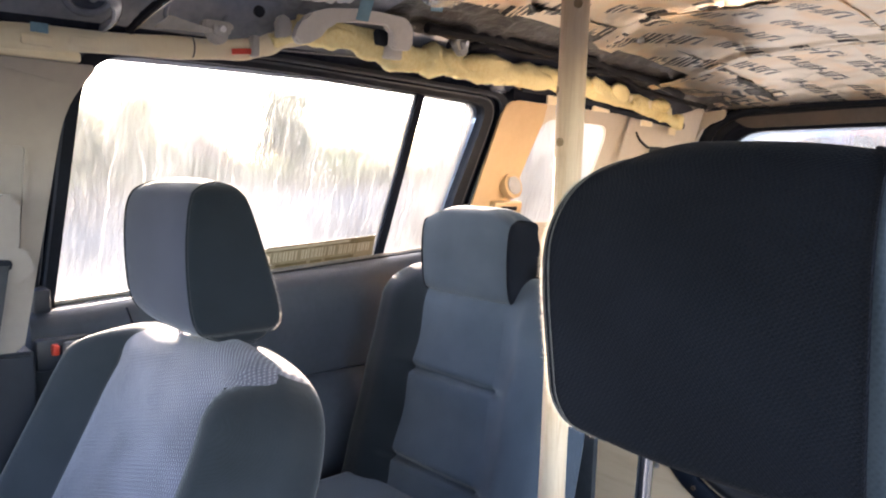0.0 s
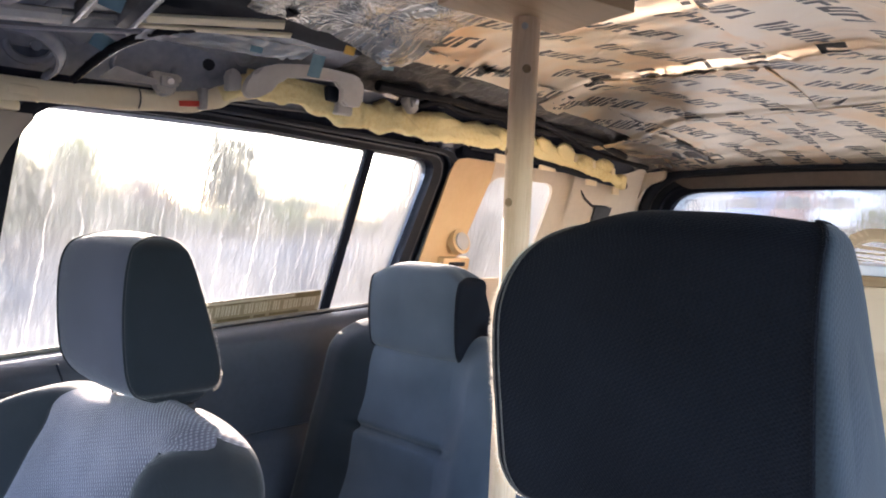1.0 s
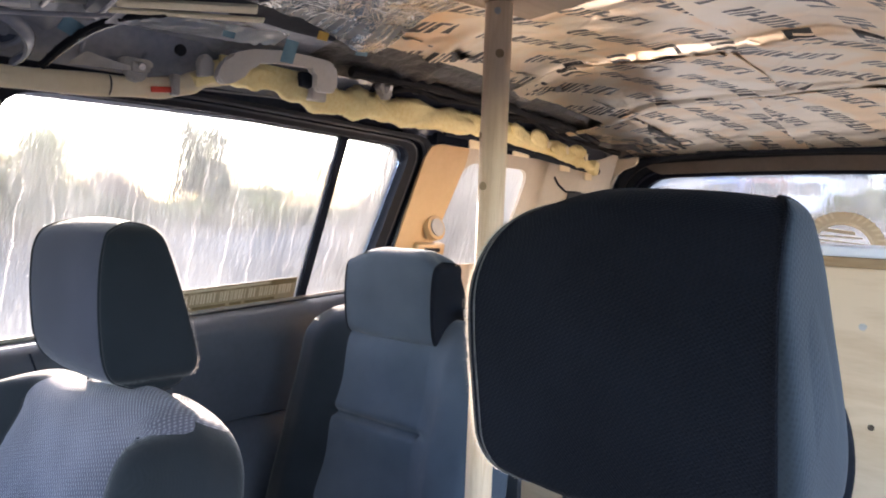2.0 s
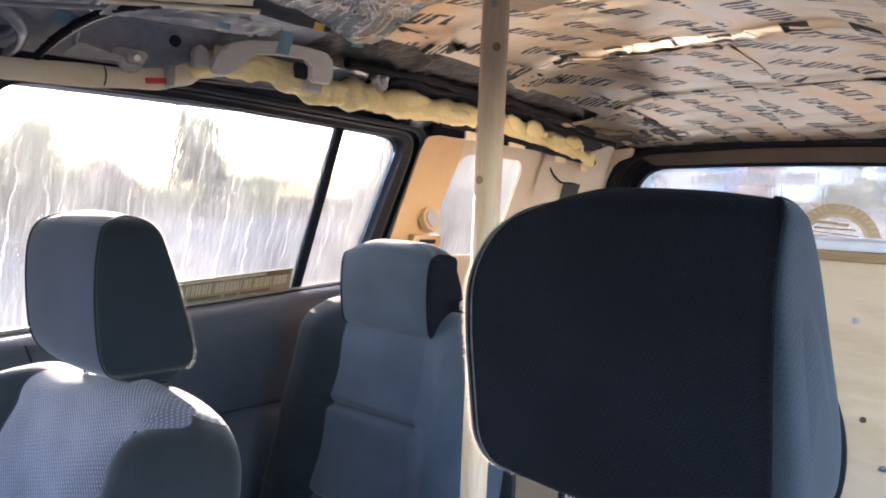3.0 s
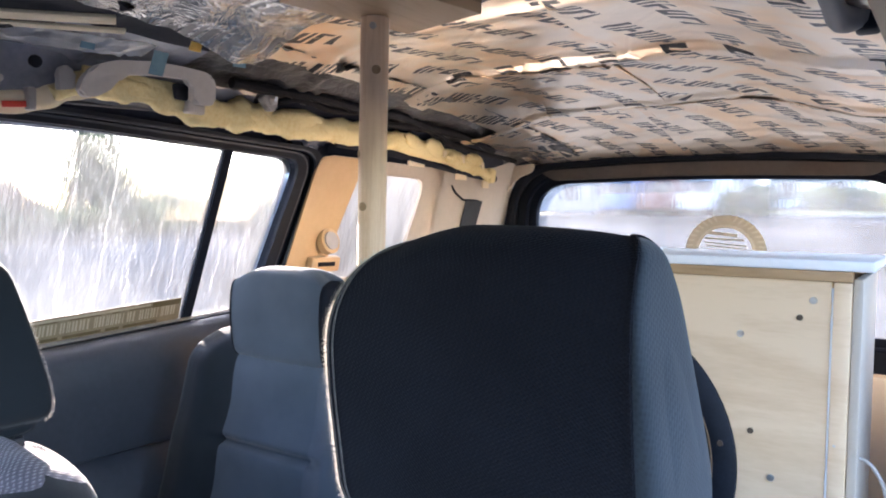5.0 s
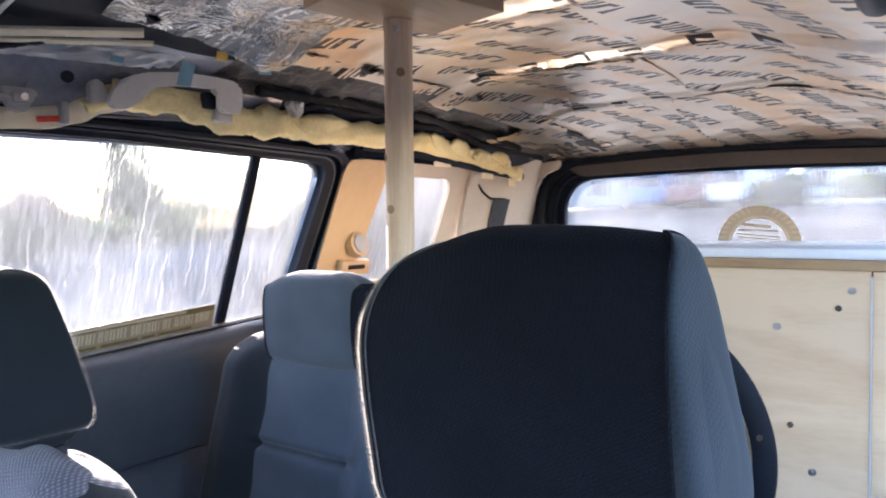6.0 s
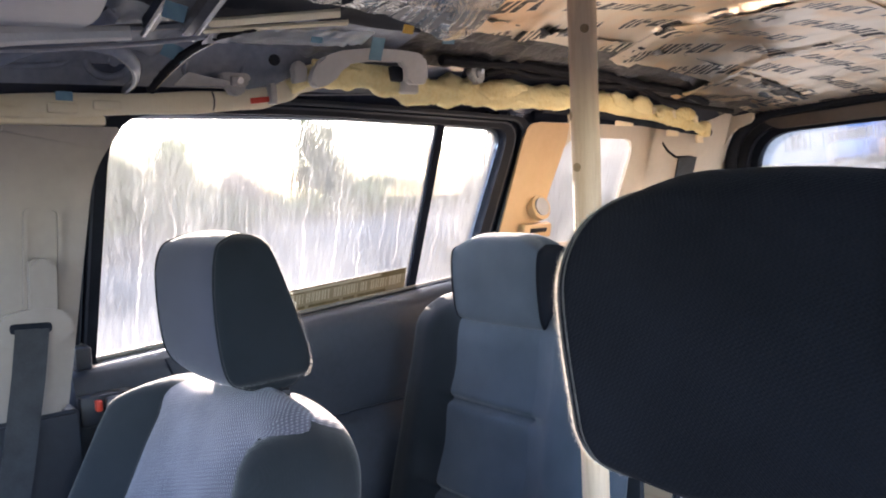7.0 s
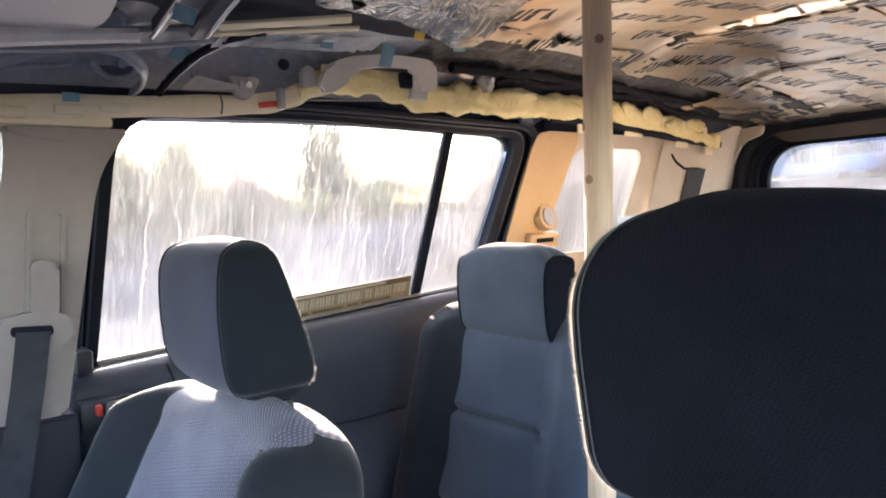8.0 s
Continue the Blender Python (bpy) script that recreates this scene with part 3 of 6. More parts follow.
# ---- right rear door: frame, glass, divider
glass_main = rounded_loop([(-0.072, 1.2405), (0.657, 1.2955), (0.690, 1.688), (0.30, 1.691), (-0.048, 1.683)], [0.012, 0.006, 0.006, 0.1, 0.085], 6)
glass_quarter = rounded_loop([(0.681, 1.297), (0.835, 1.309), (0.908, 1.680), (0.709, 1.687)], [0.006, 0.012, 0.05, 0.006], 6)
opening = rounded_loop([(-0.072, 1.2405), (0.835, 1.309), (0.908, 1.680), (0.30, 1.693), (-0.048, 1.684)], [0.012, 0.012, 0.05, 0.1, 0.085], 6)
outer = rounded_loop([(-0.119, 1.2205), (0.912, 1.289), (0.989, 1.709), (0.30, 1.722), (-0.101, 1.713)], [0.012, 0.012, 0.085, 0.1, 0.06], 6)
mid = rounded_loop([(-0.092, 1.2315), (0.869, 1.300), (0.941, 1.694), (0.30, 1.706), (-0.070, 1.698)], [0.012, 0.012, 0.065, 0.1, 0.075], 6)
mid2 = rounded_loop([(-0.106, 1.2265), (0.890, 1.295), (0.965, 1.702), (0.30, 1.714), (-0.086, 1.706)], [0.012, 0.012, 0.075, 0.1, 0.068], 6)

door_r = thing("door_right_rear", "black rear side door with streaked glass and black trim", "car door", kind="structure")
part("window_frame", ring_plate(opening, outer, on_side, -0.02, 0.022), FRAME_BLACK, door_r)
part("inner_seal", ring_plate(opening, mid, on_side, 0.0225, 0.034), RUBBER, door_r, "black rubber glass seal")
part("outer_seal", ring_plate(mid2, outer, on_side, 0.0225, 0.046), RUBBER, door_r, "black rubber door seal")
for loop_, d_ in ((mid, 0.030), (mid2, 0.040)):
    part("seal_rib", tube([on_side(p.x, p.y, d_) for p in loop_], 0.0045, 6, closed=True), SEAL_RIB, door_r, "rounded dark rubber rib")
pane = part("glass", slab(glass_main, on_side, 0.001, 0.005), GLASS_SIDE, door_r, "dirty glass with dried water runs", shade=False)
pane.visible_shadow = False
pane2 = part("quarter_glass", slab(glass_quarter, on_side, 0.001, 0.005), GLASS_QUARTER, door_r, "dirty glass with dried water runs", shade=False)
pane2.visible_shadow = False
bar = [Vector(p) for p in ((0.656, 1.292), (0.681, 1.294), (0.710, 1.690), (0.689, 1.690))]
part("divider_bar", slab(bar, on_side, -0.006, 0.011, 0.003), FRAME_BLACK, door_r)
# single long runs of dried water
RUN_MARK, rn_, rb_ = node_mat("dried water run")
rb_.inputs["Base Color"].default_value = (0.86, 0.87, 0.9, 1)
rb_.inputs["Roughness"].default_value = 0.6
rt_ = rn_.nodes.new("ShaderNodeBsdfTranslucent")
rc_ = rn_.nodes.new("ShaderNodeBsdfTransparent")
rm_ = rn_.nodes.new("ShaderNodeMixShader")
rno_ = add_node(rn_, "ShaderNodeTexNoise", Scale=70.0, Detail=3.0)
rra_ = rn_.nodes.new("ShaderNodeMapRange")
rra_.inputs["From Min"].default_value, rra_.inputs["From Max"].default_value, rra_.inputs["To Max"].default_value = 0.32, 0.78, 0.24
rn_.links.new(rno_.outputs[0], rra_.inputs[0])
rn_.links.new(rra_.outputs[0], rm_.inputs[0])
rn_.links.new(rc_.outputs[0], rm_.inputs[1])
rn_.links.new(rt_.outputs[0], rm_.inputs[2])
rn_.links.new(rm_.outputs[0], rn_.nodes["Material Output"].inputs["Surface"])
rnd = random.Random(17)
for y0, z0, z1, w0 in ((0.02, 1.60, 1.27, 0.0022), (0.075, 1.56, 1.36, 0.0018), (0.10, 1.57, 1.34, 0.0015), (0.225, 1.53, 1.40, 0.0016), (0.365, 1.62, 1.33, 0.0018), (0.445, 1.655, 1.33, 0.0026), (0.505, 1.47, 1.34, 0.0024), (0.57, 1.62, 1.40, 0.0014), (0.615, 1.60, 1.36, 0.0013), (0.735, 1.60, 1.36, 0.0015), (0.80, 1.62, 1.42, 0.0014)):
    bm = bmesh.new()
    last, y = None, y0
    for k in range(41):
        z = z0 + (z1 - z0) * k / 40
        y = y0 + 0.010 * noise.noise(Vector((z * 22, y0 * 50, 1))) + 0.004 * noise.noise(Vector((z * 70, y0 * 50, 5))) - 0.035 * (z0 - z) * rnd.uniform(0.9, 1.1)
        w = w0 * (0.35 + 0.65 * k / 40) * (1 + 0.5 * noise.noise(Vector((z * 60, y0 * 31, 9))))
        row_ = [bm.verts.new(on_side(y - w, z, 0.0054)), bm.verts.new(on_side(y, z, 0.0062)), bm.verts.new(on_side(y + w, z, 0.0054))]
        if last:
            bm.faces.new((last[0], last[1], row_[1], row_[0]))
            bm.faces.new((last[1], last[2], row_[2], row_[1]))
        last = row_
    mark_ = part("water_run", bm, RUN_MARK, pane2 if y0 > 0.7 else pane, "pale dried water run")
    mark_.visible_shadow = False
part("channel_line", tube([(-0.6485, 0.22 + 0.66 * k / 16, 1.727 + 0.016 * smooth(0.2, 0.6, 0.20 + 0.72 * k / 16) - 0.018 * smooth(0.66, 0.92, 0.20 + 0.72 * k / 16)) for k in range(17)], 0.0022, 6), surface("grey seal edge", (0.16, 0.17, 0.20), (0.26, 0.27, 0.30), 0.4, 30), door_r, "thin grey edge of the door seal")
# bright strip where glass meets the sill
part("sill_strip", tube([on_side(-0.075 + 0.915 * i / 12, 1.2455 + 0.0625 * i / 12, 0.016) for i in range(13)], 0.0055, 6), surface("pale sill wiper", (0.15, 0.14, 0.13), (0.25, 0.235, 0.215), 0.6, 30), door_r, "pale felt strip along the glass")

# door card: section swept along y
def door_card():
    bm = bmesh.new()
    rows = []
    for i in range(41):
        y = -0.125 + 1.03 * i / 40
        zt = 1.2405 + 0.063 * (y + 0.078) / 0.916
        pr = [(-0.845, zt - 0.03), (-0.798, zt + 0.001), (-0.758, zt + 0.003), (-0.735, zt - 0.006), (-0.722, zt - 0.03), (-0.722, zt - 0.09), (-0.728, zt - 0.15),
              (-0.734, 1.050), (-0.742, 1.044), (-0.734, 1.038), (-0.722, 1.02), (-0.700, 0.95), (-0.690, 0.90), (-0.690, 0.86), (-0.72, 0.80), (-0.73, 0.62), (-0.845, 0.62)]
        rows.append([bm.verts.new((x, y, z)) for x, z in pr])
    n = len(rows[0])
    for a, b in zip(rows, rows[1:]):
        for k in range(n):
            bm.faces.new((a[k], a[(k + 1) % n], b[(k + 1) % n], b[k]))
    bm.faces.new(rows[0])
    bm.faces.new(rows[-1][::-1])
    return bm


card = part("door_card", door_card(), DOOR_PLASTIC, door_r, "black grained door trim")
part("sill_cover", rbox(-0.795, -0.735, -0.118, -0.09, 1.243, 1.285, 0.006), BLACK_PLASTIC, door_r, "black corner cover at the glass")
part("card_joint", tube([(-0.7225, 0.03, 1.243), (-0.7215, 0.045, 1.20), (-0.722, 0.055, 1.14)], 0.002, 6), RUBBER, door_r)
lock = part("latch_bezel", rbox(-0.728, -0.700, -0.125, -0.035, 1.150, 1.205, 0.008), BLACK_PLASTIC, door_r)
part("inner_handle", turned(rbox(-0.704, -0.686, -0.085, -0.030, 1.172, 1.200, 0.007), Matrix()), surface("dark grey handle", (0.07, 0.07, 0.075), (0.12, 0.12, 0.13), 0.4, 30), door_r, "dark grey inner door handle")
part("lock_button", rbox(-0.702, -0.686, -0.102, -0.092, 1.179, 1.197, 0.002), RED, door_r, "small red lock button")


# ---- trims on the right, behind the door
def trim_x(y, z):
    return side_x(z) + 0.035


def on_trim(y, z, depth):
    return (trim_x(y, z) + depth, y, z)


q_in = rounded_loop([(1.050, 1.370), (1.395, 1.370), (1.435, 1.662), (1.120, 1.662)], [0.02, 0.03, 0.05, 0.06], 8)
q_mid = rounded_loop([(0.935, 1.15), (1.46, 1.15), (1.575, 1.700), (0.995, 1.700)], [0.01, 0.02, 0.02, 0.02], 8)
trim_c = thing("side_trim", "cream moulded plastic trim round the small rear side window, partly coloured by warm light", "pillar trim", kind="structure")
part("panel", ring_plate(q_in, q_mid, on_trim, -0.004, 0.006), CREAM, trim_c)
front_strip = [Vector(p) for p in ((0.875, 1.15), (1.03, 1.15), (1.045, 1.375), (1.115, 1.655), (1.115, 1.697), (0.965, 1.697), (0.948, 1.665))]
# front cover and belt anchor carry the warm light as colour
part("front_panel", slab(rounded_loop([tuple(p) for p in front_strip], [0.004, 0.004, 0.02, 0.004, 0.004, 0.045, 0.03], 5), on_trim, 0.0065, 0.014, 0.002), CREAM_WARM_LIT, trim_c, "plastic pillar cover with warm bounce light in its colour")
g3 = part("glass", slab(rounded_loop([(1.00, 1.25), (1.50, 1.25), (1.56, 1.69), (1.07, 1.69)], 0.03, 4), on_trim, -0.0095, -0.0055), GLASS_QUARTER, trim_c, "hazy small side glass", shade=False)
g3.visible_shadow = False
part("belt_anchor", join(cylinder(Vector(on_trim(1.036, 1.475, 0.026)), (1, 0, 0.25), 0.034, 0.02, 24), turned(rbox(-0.012, 0.012, -0.055, 0.055, -0.02, 0.02, 0.006), pose(*on_trim(1.036, 1.415, 0.026), 0, 12, 0))), CREAM_WARM_LIT, trim_c, "round belt anchor cover with warm bounce light in its colour")
part("anchor_cap", cylinder(Vector(on_trim(1.036, 1.478, 0.037)), (1, 0, 0.25), 0.024, 0.006, 24), surface("grey cap", (0.33, 0.34, 0.37), (0.42, 0.43, 0.46), 0.4, 30), trim_c, "grey round cap")
part("anchor_slot", turned(rbox(-0.004, 0.004, -0.032, 0.032, -0.006, 0.006, 0.002), pose(*on_trim(1.036, 1.415, 0.037), 0, 12, 0)), RUBBER, trim_c)

# D pillar cover: sheet that curls towards the tailgate
def pillar_sheet():
    verts, faces = [], []
    ny, nz = 24, 18
    for j in range(nz + 1):
        for i in range(ny + 1):
            y = 1.503 + 0.485 * i / ny
            top = 1.702 + 0.075 * smooth(1.62, 2.0, y)
            lo = 1.0
            z = lo + (top - lo) * j / nz
            x = side_x(z) + 0.058 + 0.040 * smooth(1.52, 1.80, y) - 0.05 * smooth(1.82, 1.99, y)
            verts.append((x, y, z))
    m = len(verts)
    verts += [(x - 0.005, y, z) for x, y, z in verts]
    w = ny + 1
    for j in range(nz):
        for i in range(ny):
            a = j * w + i
            faces.append((a, a + 1, a + w + 1, a + w))
            faces.append((m + a, m + a + w, m + a + w + 1, m + a + 1))
    return verts, faces


v_, f_ = pillar_sheet()
pil = thing("rear_pillar_trim", "cream moulded plastic pillar cover beside the tailgate", "pillar trim", kind="structure")
shell("panel", v_, f_, CREAM, pil)
part("upper_lip", slab(rounded_loop([(-0.70, 1.57), (-0.68, 1.688), (-0.620, 1.738), (-0.535, 1.746), (-0.541, 1.716), (-0.607, 1.694), (-0.648, 1.63), (-0.662, 1.57)], 0.012, 3), lambda a, b, d: (a, 1.905 + d, b), 0.0, 0.012, 0.003), CREAM, pil, "cream upper lip of the trim")
part("belt_slot", tube([(-0.652, 1.555, 1.652), (-0.651, 1.58, 1.628), (-0.647, 1.62, 1.607), (-0.638, 1.715, 1.609)], 0.0035, 6), RUBBER, pil)
part("belt_strap", slab([Vector((1.635, 1.605)), Vector((1.712, 1.607)), Vector((1.710, 1.40)), Vector((1.640, 1.40))], lambda a, b, d: (side_x(b) + 0.058 + 0.040 * smooth(1.52, 1.80, a) + 0.004 + d, a, b), 0, 0.003), WEBBING, pil, "black belt webbing")
part("upper_inner", rbox(-0.74, -0.66, 0.99, 1.9, 1.695, 1.73, 0.01), FRAME_BLACK, pil)
part("jamb_filler", rbox(-0.755, -0.672, 1.992, 2.03, 1.12, 1.70, 0.004), RUBBER, pil, "black rubber beside the tailgate")
part("lower_panel", rbox(-0.845, -0.745, 0.905, 2.0, FLOOR_Z, 1.16, 0.02), CREAM, pil)

# ---- left side, plain, both doors standing open
left_side = thing("wall_left_upper", "plain left side with both doors standing open", "body side", kind="structure")
part("side_panel", ring_plate(q_in, q_mid, on_side_left, 0.0, 0.01), CREAM, left_side)
part("rear_panel", rbox(0.66, 0.72, 1.50, 2.02, 1.15, 1.76, 0.01), CREAM, left_side)
part("lower_panel", rbox(0.745, 0.845, 0.93, 2.0, FLOOR_Z, 1.25, 0.02), BLACK_PLASTIC, left_side)


# ---- B pillars
def b_pillar(name, sign, label, x0=-0.700, slope=0.115):
    th = thing(name, label, "pillar trim", kind="structure")
    loop = rounded_loop([(-0.285, 1.195), (-0.147, 1.195), (-0.118, 1.40), (-0.092, 1.585), (-0.043, 1.655), (-0.225, 1.655), (-0.222, 1.60), (-0.262, 1.40)],
                        [0.01, 0.01, 0.1, 0.05, 0.008, 0.01, 0.05, 0.1], 5)

    def place(y, z, d):
        x = x0 + slope * (z - 1.2) + d
        return (x * -sign if sign > 0 else x, y, z)
    cover = part("cover", slab(loop, place, -0.05, 0.02, 0.012), GREIGE, th)
    lower = rounded_loop([(-0.31, FLOOR_Z), (-0.12, FLOOR_Z), (-0.13, 1.194), (-0.30, 1.194)], 0.01, 3)
    part("lower_cover", slab(lower, lambda y, z, d: place(y, max(z, 1.1), d)[:2] + (z,), -0.05, 0.024, 0.006), BLACK_PLASTIC, th, "black lower pillar cover")
    part("top_bracket", rbox(*(sorted((-0.70 * -sign if sign > 0 else -0.70, -0.62 * -sign if sign > 0 else -0.62))), -0.235, -0.07, 1.656, 1.672, 0.004), AIRBAG_PALE, th, "pale bracket above the cover")
    return th, place


bp_r, place_r = b_pillar("pillar_right", -1, "warm grey plastic door pillar cover with belt slider")
b_pillar("pillar_left", 1, "warm grey plastic door pillar cover", -0.779, 0.37)
channel = rounded_loop([(-0.206, 1.335), (-0.150, 1.335), (-0.142, 1.53), (-0.196, 1.53)], 0.012, 4)
inner_ch = rounded_loop([(-0.200, 1.341), (-0.156, 1.341), (-0.148, 1.524), (-0.190, 1.524)], 0.010, 4)
part("slider_track", ring_plate(inner_ch, channel, place_r, 0.0195, 0.0265), GREIGE, bp_r)
belt = thing("front_seat_belt", "dark grey seat belt hanging from a pale pillar guide", "seat belt")
part("guide_cover", slab(rounded_loop([(-0.198, 1.360), (-0.160, 1.357), (-0.158, 1.448), (-0.196, 1.452)], 0.014, 5), place_r, 0.0195, 0.045, 0.006), GREIGE, belt, "pale grey plastic guide cover")
dring = rounded_loop([(-0.245, 1.318), (-0.140, 1.312), (-0.135, 1.355), (-0.165, 1.372), (-0.205, 1.374), (-0.25, 1.362)], 0.02, 5)
part("belt_ring", slab(dring, place_r, 0.030, 0.046, 0.005), GREIGE, belt, "pale grey plastic belt ring")
strap_line = [(-0.198, 1.345, 0.050), (-0.208, 1.27, 0.055), (-0.228, 1.15, 0.060), (-0.256, 1.0, 0.065), (-0.290, 0.80, 0.06), (-0.31, 0.64, 0.05)]


def strap(line, half, place, thick=0.0016):
    bm = bmesh.new()
    rows = []
    for y, z, d in line:
        rows.append([bm.verts.new(place(y - half, z, d)), bm.verts.new(place(y + half, z - 0.004, d)), bm.verts.new(place(y + half, z - 0.004, d + thick)), bm.verts.new(place(y - half, z, d + thick))])
    for a, b in zip(rows, rows[1:]):
        for k in range(4):
            bm.faces.new((a[k], a[(k + 1) % 4], b[(k + 1) % 4], b[k]))
    bm.faces.new(rows[0])
    bm.faces.new(rows[-1][::-1])
    return bm


part("webbing", strap(strap_line, 0.0235, place_r), WEBBING, belt, "dark grey woven webbing")
part("slot_lip", slab(rounded_loop([(-0.228, 1.338), (-0.170, 1.334), (-0.170, 1.350), (-0.228, 1.354)], 0.006, 4), place_r, 0.0461, 0.0485, 0.001), RUBBER, belt)

# A pillars and screen frame (plain, closes the place ahead)
screen = thing("windscreen_frame", "plain dark windscreen frame", "windscreen", kind="structure")
part("pillar", tube([(-0.80, -1.45, 1.18), (-0.72, -1.25, 1.45), (-0.64, -1.03, 1.70)], 0.04, 8), FRAME_BLACK, screen)
part("pillar", tube([(0.80, -1.45, 1.18), (0.72, -1.25, 1.45), (0.64, -1.03, 1.70)], 0.04, 8), FRAME_BLACK, screen)
part("header", tube([(-0.66, -1.04, 1.72), (0, -1.09, 1.775), (0.66, -1.04, 1.72)], 0.035, 8), FRAME_BLACK, screen)

# ---- tailgate
gate_out = rounded_loop([(-0.665, 1.10), (0.665, 1.10), (0.660, 1.742), (0, 1.774), (-0.660, 1.742)], [0.02, 0.02, 0.21, 0.3, 0.21], 12)
gate_in = rounded_loop([(-0.585, 1.22), (0.585, 1.22), (0.576, 1.677), (0, 1.691), (-0.576, 1.677)], [0.03, 0.03, 0.13, 0.3, 0.13], 12)
gate_mid = rounded_loop([(-0.612, 1.19), (0.612, 1.19), (0.605, 1.702), (0, 1.718), (-0.605, 1.702)], [0.03, 0.03, 0.16, 0.3, 0.16], 12)


def on_gate(x, z, d):
    return (x, 2.005 + d - 0.10 * (z - 1.55), z)


gate = thing("tailgate", "dark trimmed tailgate with a hazy rear window", "tailgate", kind="structure")
part("trim", ring_plate(gate_mid, gate_out, on_gate, -0.012, 0.03), RUBBER, gate, "black trim round the rear window")
part("header_trim", slab(rounded_loop([(-0.49, 1.688), (0.0, 1.700), (0.49, 1.688), (0.55, 1.722), (0.0, 1.746), (-0.55, 1.722)], [0.02, 0.3, 0.02, 0.03, 0.3, 0.03], 6), on_gate, -0.020, -0.0125, 0.003), BROWN_TRIM, gate, "dark brown grey header trim")
part("inner_trim", ring_plate(gate_in, gate_mid, on_gate, 0.010, 0.04), FRAME_BLACK, gate, "black glass surround")
part("seal", tube([on_gate(p.x, p.y, -0.018) for p in gate_out], 0.021, 10, closed=True), RUBBER, gate, "black rubber tailgate seal")
part("lip", tube([on_gate(p.x, p.y, -0.010) for p in gate_mid], 0.008, 8, closed=True), FRAME_BLACK, gate, "black inner seal lip")
gp = part("glass", slab(gate_in, on_gate, 0.020, 0.025), GLASS_REAR, gate, "hazy rear glass", shade=False)
gp.visible_shadow = False
part("lower_trim", rbox(-0.74, 0.74, 2.0, 2.10, FLOOR_Z, 1.12, 0.02), CREAM, gate)

# bolts along the rear header
for k, x in enumerate((-0.50, -0.30, 0.30)):
    part("bolt", cylinder(on_gate(x, 1.766 - 0.03 * abs(x), -0.03), (0, 1, 0), 0.006, 0.012, 8), SCREW, gate)


# ---------------------------------------------------------------- seats
FRONT_FLAT = ((0.24, 0.0), (0.08, 0.10), (0.015, 0.34), (0.0, 0.64), (0.04, 0.88), (0.14, 0.96))
FRONT_BOWED = ((0.23, 0.0), (0.15, 0.10), (0.085, 0.32), (0.03, 0.54), (0.0, 0.73), (0.025, 0.88), (0.09, 0.96))


def headrest_profile(height, top, base, apex, back, front):
    """Side outline (depth, height), front at depth 0, thicker towards its foot."""
    pts = [(a * base, b * height) for a, b in front] + [(apex, height), (top, 0.955 * height), (back[0] * base, 0.80 * height), (back[1] * base, 0.49 * height), (base, 0.17 * height), (0.975 * base, 0.03 * height), (0.86 * base, -0.012), (0.58 * base, -0.014)]
    return [(p.x, p.y) for p in spline([(a, b, 0) for a, b in pts], 5, closed=True)]


